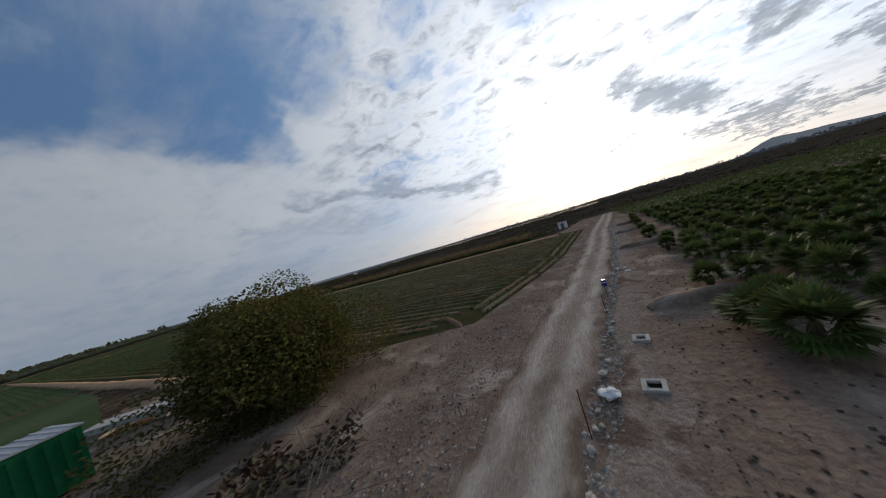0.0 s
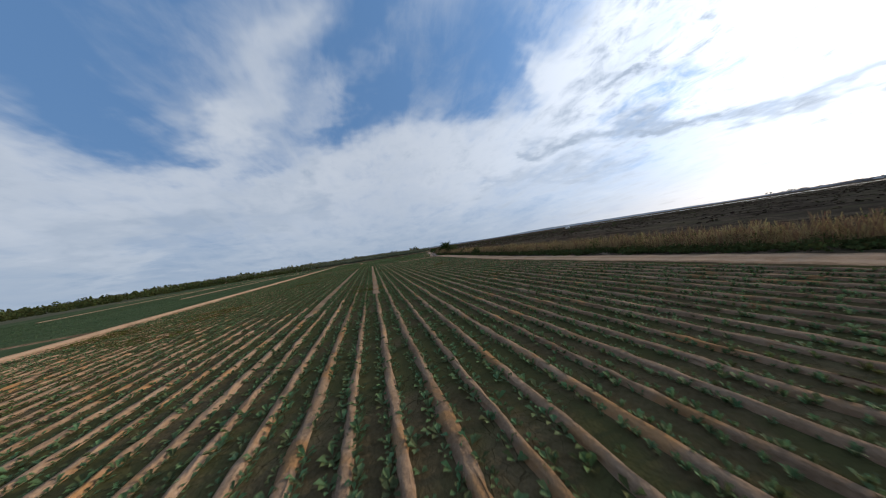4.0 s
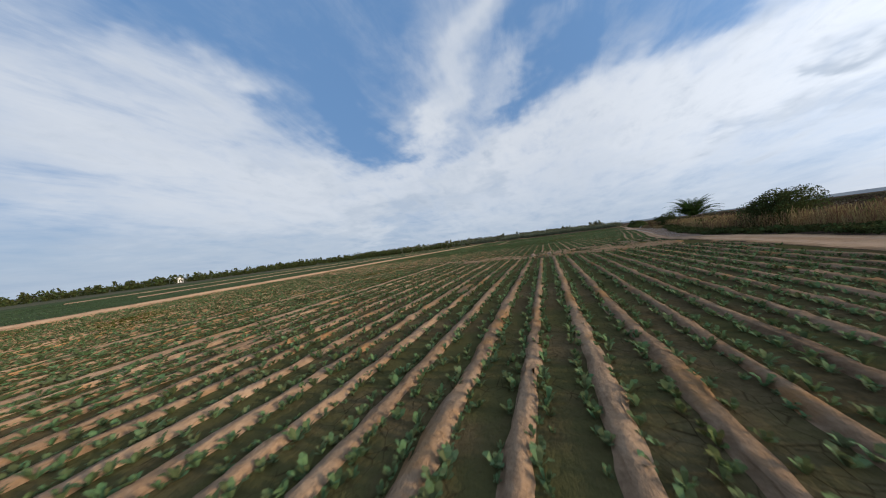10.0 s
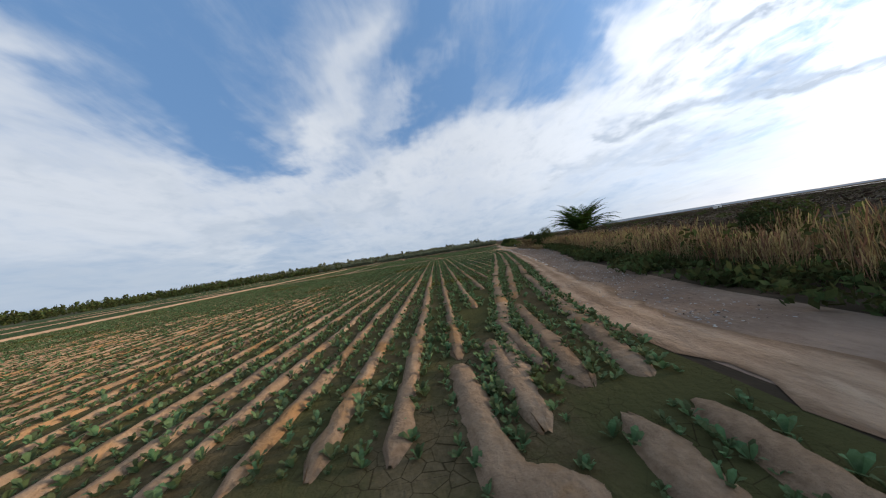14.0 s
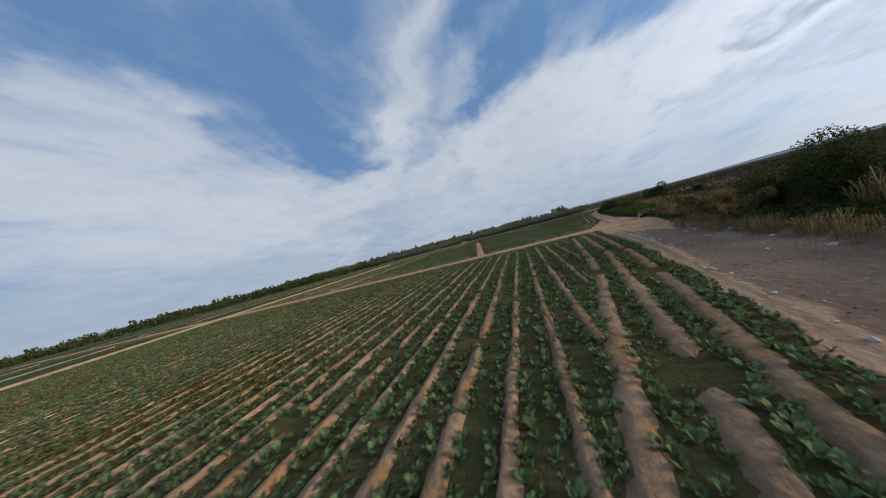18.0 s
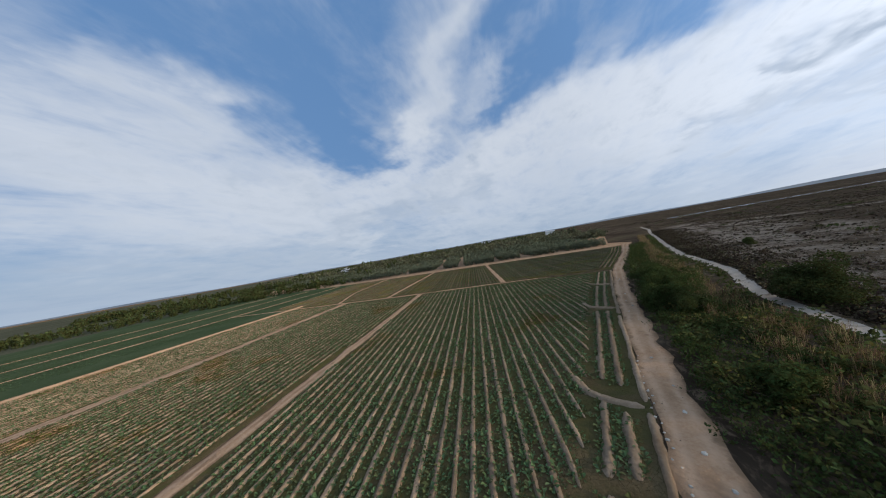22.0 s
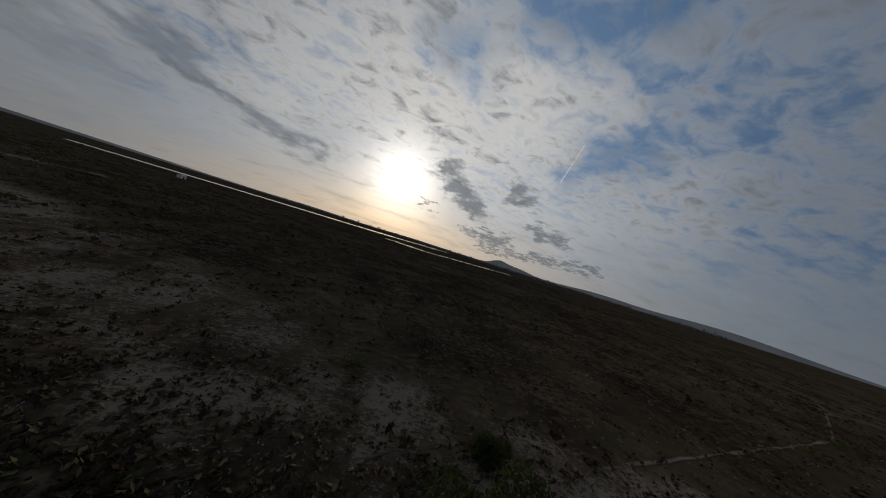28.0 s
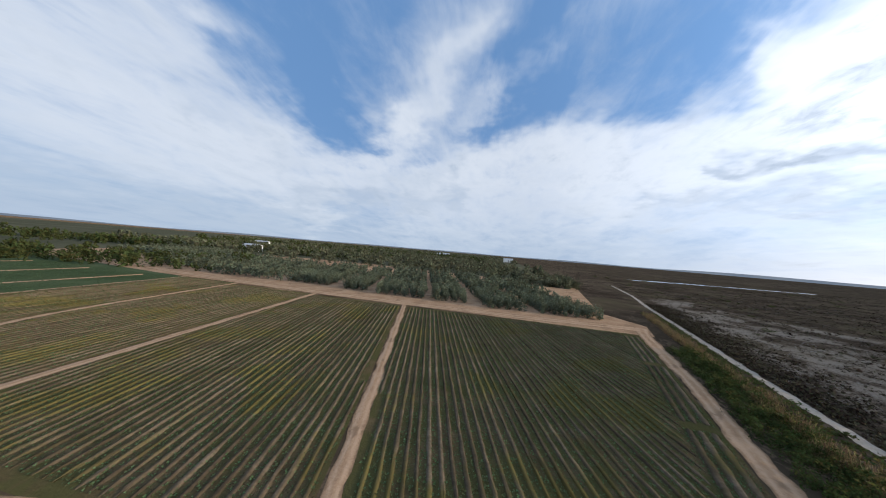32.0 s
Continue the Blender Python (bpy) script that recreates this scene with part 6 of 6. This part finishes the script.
p = spread(1500, lambda y: -0.9 * y, lambda y: np.full_like(y, 70.0), 600, 1500)
stuff("woodland", many(FAR_CROWN, p, 1.5, 3.4, (0.5, 0.8)), M["woods"], "far groves of grey-green trees to the horizon", "trees")
# far tree belts: west, and beyond the lagoon in painted haze grey
lots = []
for a0, a1, dist, n, lo, hi in ((18, 100, 210, 900, 0.5, 1.3), (10, 60, 330, 700, 0.7, 1.8), (-2, 40, 480, 600, 1.0, 2.4)):
    az = rng.uniform(a0, a1, n)
    d = dist * rng.uniform(0.93, 1.12, n)
    lots += many(FAR_CROWN, np.column_stack([-np.sin(np.radians(az)) * d, 40 + np.cos(np.radians(az)) * d, np.zeros(n)]), lo, hi)
stuff("tree_belt", lots, M["foliage"], "dark belt of trees along the western horizon", "trees")
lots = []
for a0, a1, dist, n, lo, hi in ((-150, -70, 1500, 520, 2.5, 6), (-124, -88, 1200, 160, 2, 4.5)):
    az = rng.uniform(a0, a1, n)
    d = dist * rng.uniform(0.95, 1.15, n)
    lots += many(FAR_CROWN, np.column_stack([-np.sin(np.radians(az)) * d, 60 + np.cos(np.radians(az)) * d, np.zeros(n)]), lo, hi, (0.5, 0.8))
stuff("tree_belt", lots, M["haze_trees"], "distant trees beyond the lagoon, greyed by painted haze", "trees")

# ---- made things ----
def pebble(seed, n=1):
    bm = bmesh.new()
    bmesh.ops.create_icosphere(bm, subdivisions=1, radius=1.0)
    r = random.Random(seed)
    for v in bm.verts:
        v.co *= r.uniform(0.7, 1.15)
        v.co.z *= 0.65
    me = bpy.data.meshes.new("stone")
    bm.to_mesh(me)
    bm.free()
    me.materials.append(M["stone"])
    return me


STONES = [pebble(s) for s in (1, 2, 3, 4)]


def stone_line(pts, gap, lo, hi, label, group, wob=0.15, limit=120):
    r = random.Random(len(pts) * 7 + int(gap * 100))
    a = np.array(pts, float)
    s = np.concatenate([[0], np.cumsum(np.hypot(*np.diff(a, axis=0).T))])
    t, k = 0.0, 0
    while t < s[-1] and k < limit:
        x, y = np.interp(t, s, a[:, 0]) + r.uniform(-wob, wob), np.interp(t, s, a[:, 1]) + r.uniform(-wob, wob)
        q = r.uniform(lo, hi)
        ob = thing("stone", label, "stone", group, at=(x, y, q * 0.35), data=STONES[k % 4])
        ob.scale, ob.rotation_euler = (q, q * r.uniform(0.7, 1.1), q), (0, 0, r.uniform(0, 6.28))
        t += gap * r.uniform(0.5, 1.5)
        k += 1


stone_line([(x, stone_y(x)) for x in (-40, -28, -15, -3, 12)], 0.30, 0.04, 0.13, "pale rough stone in the line beside the gravel road", "road edge stones", 0.12, 125)
stone_line([(float(lerp(y, STONES_AT)), y) for y in (58, 64, 68, 76, 82.4, 91, 94.4, 104, 113, 121)] + [(29.0, 128), (33.2, 150)], 0.50, 0.035, 0.10, "whitish stone along the dirt track edge", "track edge stones", 0.10, 160)
stone_line([(29.5, 124), (31.0, 134), (34.0, 150), (37.8, 168), (43.3, 180)], 2.4, 0.06, 0.13, "lump lying on the dirt track", "stones on the track", 0.3, 22)
stone_line([(41.4, 131), (43.3, 145), (47.5, 162), (51, 177)], 2.4, 0.06, 0.16, "lump lying on the pale footpath", "stones on the footpath", 0.3, 20)
stone_line([(22.6, 84), (24.3, 91), (24.9, 96)], 0.9, 0.05, 0.13, "loose stone on the dirt yard", "loose yard stones", 0.8, 12)


def valve_box(at, turn, w=0.62, open_lid=False):
    """A square concrete inspection box, open at the top."""
    ob = thing("inspection_box", "open square concrete inspection box set in the earth", "concrete box", "inspection boxes", at=at)
    ob.rotation_euler = (0, 0, radians(turn))
    h, t = w / 2, 0.10
    for name, x0, y0, x1, y1 in (("wall", -h, -h, h, -h + t), ("wall", -h, h - t, h, h), ("wall", -h, -h + t, -h + t, h - t), ("wall", h - t, -h + t, h, h - t)):
        part(name, box(bmesh.new(), x0, y0, -0.05, x1, y1, 0.09, 0.012), M["concrete"], ob)
    part("bottom", box(bmesh.new(), -h + t, -h + t, 0.005, h - t, h - t, 0.03), M["dark"], ob, "bottom painted dark as if in shade")
    return ob


valve_box((-37.1, -71.2, 0), -4, 0.44)
valve_box((-34.93, -71.33, 0), -4, 0.40)
valve_box((-26.35, -71.83, 0), -4, 0.44)
for x, y in ((-12.5, -73.4), (-3.0, -74.2)):
    valve_box((x, y, 0), -4)
# broken box lid beside a pit
ob = thing("concrete_lid", "broken concrete lid lying beside a pit", "concrete lid", at=(-27.0, -72.05, 0.0))
ob.scale = (0.6, 0.6, 0.8)
part("slab", box(bmesh.new(), -0.35, -0.22, 0, 0.35, 0.22, 0.07, 0.015), M["concrete"], ob)

ob = thing("drum", "blue plastic drum with a white band on the road edge", "drum", at=(-29.1, -70.84, 0))
ob.scale = (0.5, 0.5, 0.5)
bm = bmesh.new()
for z0, z1, r0, r1 in ((0, 0.05, 0.2, 0.23), (0.05, 0.27, 0.23, 0.24), (0.27, 0.30, 0.24, 0.25), (0.30, 0.55, 0.24, 0.23), (0.55, 0.6, 0.23, 0.19)):
    rod(bm, (0, 0, z0), (0, 0, z1), r0, r1, 18)
part("body", bm, M["blue_plastic"], ob)
part("band", rod(bmesh.new(), (0, 0, 0.36), (0, 0, 0.44), 0.245, 0.245, 18), M["white_plastic"], ob, "white label band")
part("lid", rod(bmesh.new(), (0, 0, 0.6), (0, 0, 0.64), 0.2, 0.2, 18), M["blue_plastic"], ob)

ob = thing("plastic_sack", "crumpled white plastic sack on the stones", "sack", at=(-37.4, -70.4, 0.02))
bm = bmesh.new()
bmesh.ops.create_icosphere(bm, subdivisions=3, radius=0.24)
for v in bm.verts:
    v.co *= 0.75 + 0.5 * noise.noise(v.co * 6)
    v.co.z = max(-0.02, v.co.z * 0.5 + 0.06)
part("sheet", bm, M["white_plastic"], ob, smooth=False)

# green shed
ob = thing("container", "green painted steel container with a ribbed pale roof", "container", at=(-45.2, -54.7, 0))
ob.rotation_euler = (0, 0, radians(-80))
ob.scale = (1, 1, 0.8)
bm = box(bmesh.new(), -1.2, -3.0, 0.12, 1.2, 3.0, 2.25)
part("body", bm, M["green_paint"], ob)
for k in range(9):
    part("rib", box(bmesh.new(), -1.05 + k * 0.25, -3.03, 0.25, -0.97 + k * 0.25, -3.0, 2.1), M["green_paint"], ob)
for k in range(20):
    part("rib", box(bmesh.new(), 1.2, -2.85 + k * 0.3, 0.25, 1.23, -2.75 + k * 0.3, 2.1), M["green_paint"], ob)
roof = part("roof", box(bmesh.new(), -1.24, -3.06, 2.25, 1.24, 3.06, 2.31), M["tin"], ob, "pale weathered tin roof")
for k in range(22):
    part("seam", box(bmesh.new(), -1.24, -3.0 + k * 0.28, 2.31, 1.24, -2.93 + k * 0.28, 2.35), M["tin"], roof)
for x in (-1.2, 1.13):
    part("post", box(bmesh.new(), x, -3.02, 0, x + 0.07, -2.95, 2.25), M["green_paint"], ob)
ob = thing("slab", "long pale concrete slab lying beside the crop", "concrete slab", at=(-39.3, -51.45, 0))
ob.rotation_euler = (0, 0, radians(-52))
part("top", box(bmesh.new(), -3.2, -0.55, 0.30, 3.2, 0.55, 0.58, 0.02), M["concrete"], ob)
for x in (-2.8, 0, 2.8):
    part("footing", box(bmesh.new(), x - 0.2, -0.4, -0.02, x + 0.2, 0.4, 0.30), M["concrete"], ob)
# heap of cut branches
ob = thing("brush_heap", "heap of dead brown branches on bare earth", "brush heap", at=(-40.6, -64.3, 0))
bm = bmesh.new()
for k in range(150):
    a, b = Vector((pr.gauss(0, 0.9), pr.gauss(0, 0.7), pr.uniform(0.0, 0.5))), Vector((pr.gauss(0, 0.7), pr.gauss(0, 0.7), pr.uniform(-0.15, 0.3)))
    rod(bm, a, a + b, 0.012, 0.004, 4)
part("branches", bm, M["wood"], ob)
v, f = clump(500, 131, 1.3, 0.7, 0.09, 7)
part("dead_leaves", mesh_of("dead_leaves", v, f, M["scrub"]), None, ob)

# marker rods along the stone line
for x, h in ((-38.6, 0.9), (-32.6, 0.7), (-31.0, 0.6), (-26.5, 0.7)):
    y = stone_y(x) + 0.1
    ob = thing("marker_rod", "thin rusty steel rod standing in the earth", "rod", "marker rods", at=(x, y, 0))
    part("shaft", rod(bmesh.new(), (0, 0, -0.05), (0.03, 0.02, h), 0.012, 0.012, 5), M["rust"], ob)

# white hut
ob = thing("hut", "small whitewashed hut at the end of the road", "hut", at=(24.5, -66.0, 0))
ob.scale = (0.75, 0.75, 0.75)
part("wall", box(bmesh.new(), -1.5, -1.2, 0, 1.5, 1.2, 1.95, 0.02), M["white_wall"], ob)
part("roof", box(bmesh.new(), -1.62, -1.32, 1.95, 1.62, 1.32, 2.07, 0.02), M["concrete"], ob)
d = part("door", box(bmesh.new(), -1.53, -0.4, 0.0, -1.5, 0.4, 1.7), M["wood"], ob, "grey wooden door")
part("handle", box(bmesh.new(), -1.56, 0.25, 0.8, -1.53, 0.3, 0.95), M["rust"], d)
part("window", box(bmesh.new(), -0.4, 1.2, 0.9, 0.4, 1.22, 1.4), M["dark"], ob, "small dark window")

# water boxes on the band
for x, y, turn in ((-1.35, 35.45, 24), (0.1, 35.42, -8)):
    ob = thing("water_box", "hollow earth-stained concrete irrigation box between the ridges", "water box", "irrigation boxes", at=(x, y, 0))
    ob.rotation_euler = (radians(6), 0, radians(turn))
    ob.scale = (0.62, 0.62, 0.62)
    for x0, y0, x1, y1 in ((-0.24, -0.36, 0.24, -0.29), (-0.24, 0.29, 0.24, 0.36), (-0.24, -0.29, -0.17, 0.29), (0.17, -0.29, 0.24, 0.29)):
        part("wall", box(bmesh.new(), x0, y0, -0.1, x1, y1, 0.42, 0.012), M["dirty_concrete"], ob)
    part("bottom", box(bmesh.new(), -0.17, -0.29, 0.02, 0.17, 0.29, 0.06), M["dark"], ob, "bottom painted dark as if in shade")

# tyres and scrap at the corner of the yard
ob = thing("tyre_stack", "old scrap tyre ring with a bent white pipe", "scrap", at=(28.2, 108.4, 0))
ob.scale = (0.7, 0.7, 0.7)
bm = bmesh.new()
for k, (x, y, z, tilt) in enumerate(((0, 0, 0.1, 0.1), (0.75, 0.15, 0.1, -0.15), (0.3, 0.1, 0.3, 0.3))):
    seg = 18
    for i in range(seg):
        a0, a1 = i * 2 * math.pi / seg, (i + 1) * 2 * math.pi / seg
        rod(bm, (x + 0.28 * math.cos(a0), y + 0.28 * math.sin(a0), z + tilt * 0.28 * math.cos(a0)), (x + 0.28 * math.cos(a1), y + 0.28 * math.sin(a1), z + tilt * 0.28 * math.cos(a1)), 0.095, 0.095, 6)
part("tyres", bm, M["rubber"], ob)
bm = bmesh.new()
for a, b in (((-0.5, 0.2, 0), (-0.45, 0.2, 0.75)), ((-0.45, 0.2, 0.75), (-0.15, 0.15, 0.85)), ((-0.45, 0.2, 0.4), (0.1, 0.1, 0.45))):
    rod(bm, a, b, 0.025, 0.025, 7)
part("pipe", bm, M["white_plastic"], ob, "bent white pipe")
ob = thing("plastic_sheet", "torn yellow plastic sheet caught in dry grass", "plastic", at=(28.6, 106.3, 0.03))
ob.scale = (0.55, 0.55, 0.55)
bm = bmesh.new()
bmesh.ops.create_grid(bm, x_segments=10, y_segments=6, size=0.5)
for v in bm.verts:
    v.co.y *= 0.4
    v.co.z = 0.12 + 0.14 * noise.noise(v.co * 5)
bmesh.ops.solidify(bm, geom=bm.faces[:], thickness=0.006)
part("sheet", bm, M["yellow"], ob)

# far white buildings
for x, y, w, h, label in ((300.0, 305.0, 6.0, 2.6, "small white pump house by the lagoon"), (-205.0, 98.0, 7.0, 3.0, "low white farm building before the tree belt"), (-150.0, 330.0, 12.0, 4.5, "pale farm building beyond the orchard"),
                         (-230.0, 420.0, 16.0, 5.0, "long pale farm shed beyond the orchard"), (-60.0, 640.0, 22.0, 6.0, "long pale building far beyond the woods"), (60.0, 700.0, 18.0, 6.0, "pale building far beyond the woods")):
    ob = thing("farm_building", label, "building", "far buildings", at=(x, y, 0))
    part("wall", box(bmesh.new(), -w / 2, -w / 4, 0, w / 2, w / 4, h), M["white_wall"], ob)
    bm = bmesh.new()
    vs = [bm.verts.new(c) for c in ((-w / 2 - 0.2, -w / 4 - 0.2, h), (w / 2 + 0.2, -w / 4 - 0.2, h), (w / 2 + 0.2, w / 4 + 0.2, h), (-w / 2 - 0.2, w / 4 + 0.2, h), (-w / 2 - 0.2, 0, h + w * 0.1), (w / 2 + 0.2, 0, h + w * 0.1))]
    for q in ((0, 1, 5, 4), (2, 3, 4, 5), (0, 4, 3), (1, 2, 5), (3, 2, 1, 0)):
        bm.faces.new([vs[i] for i in q])
    part("roof", bm, M["tin"], ob)
    part("door", box(bmesh.new(), -0.6, -w / 4 - 0.03, 0, 0.6, -w / 4, h * 0.75), M["dark"], ob)
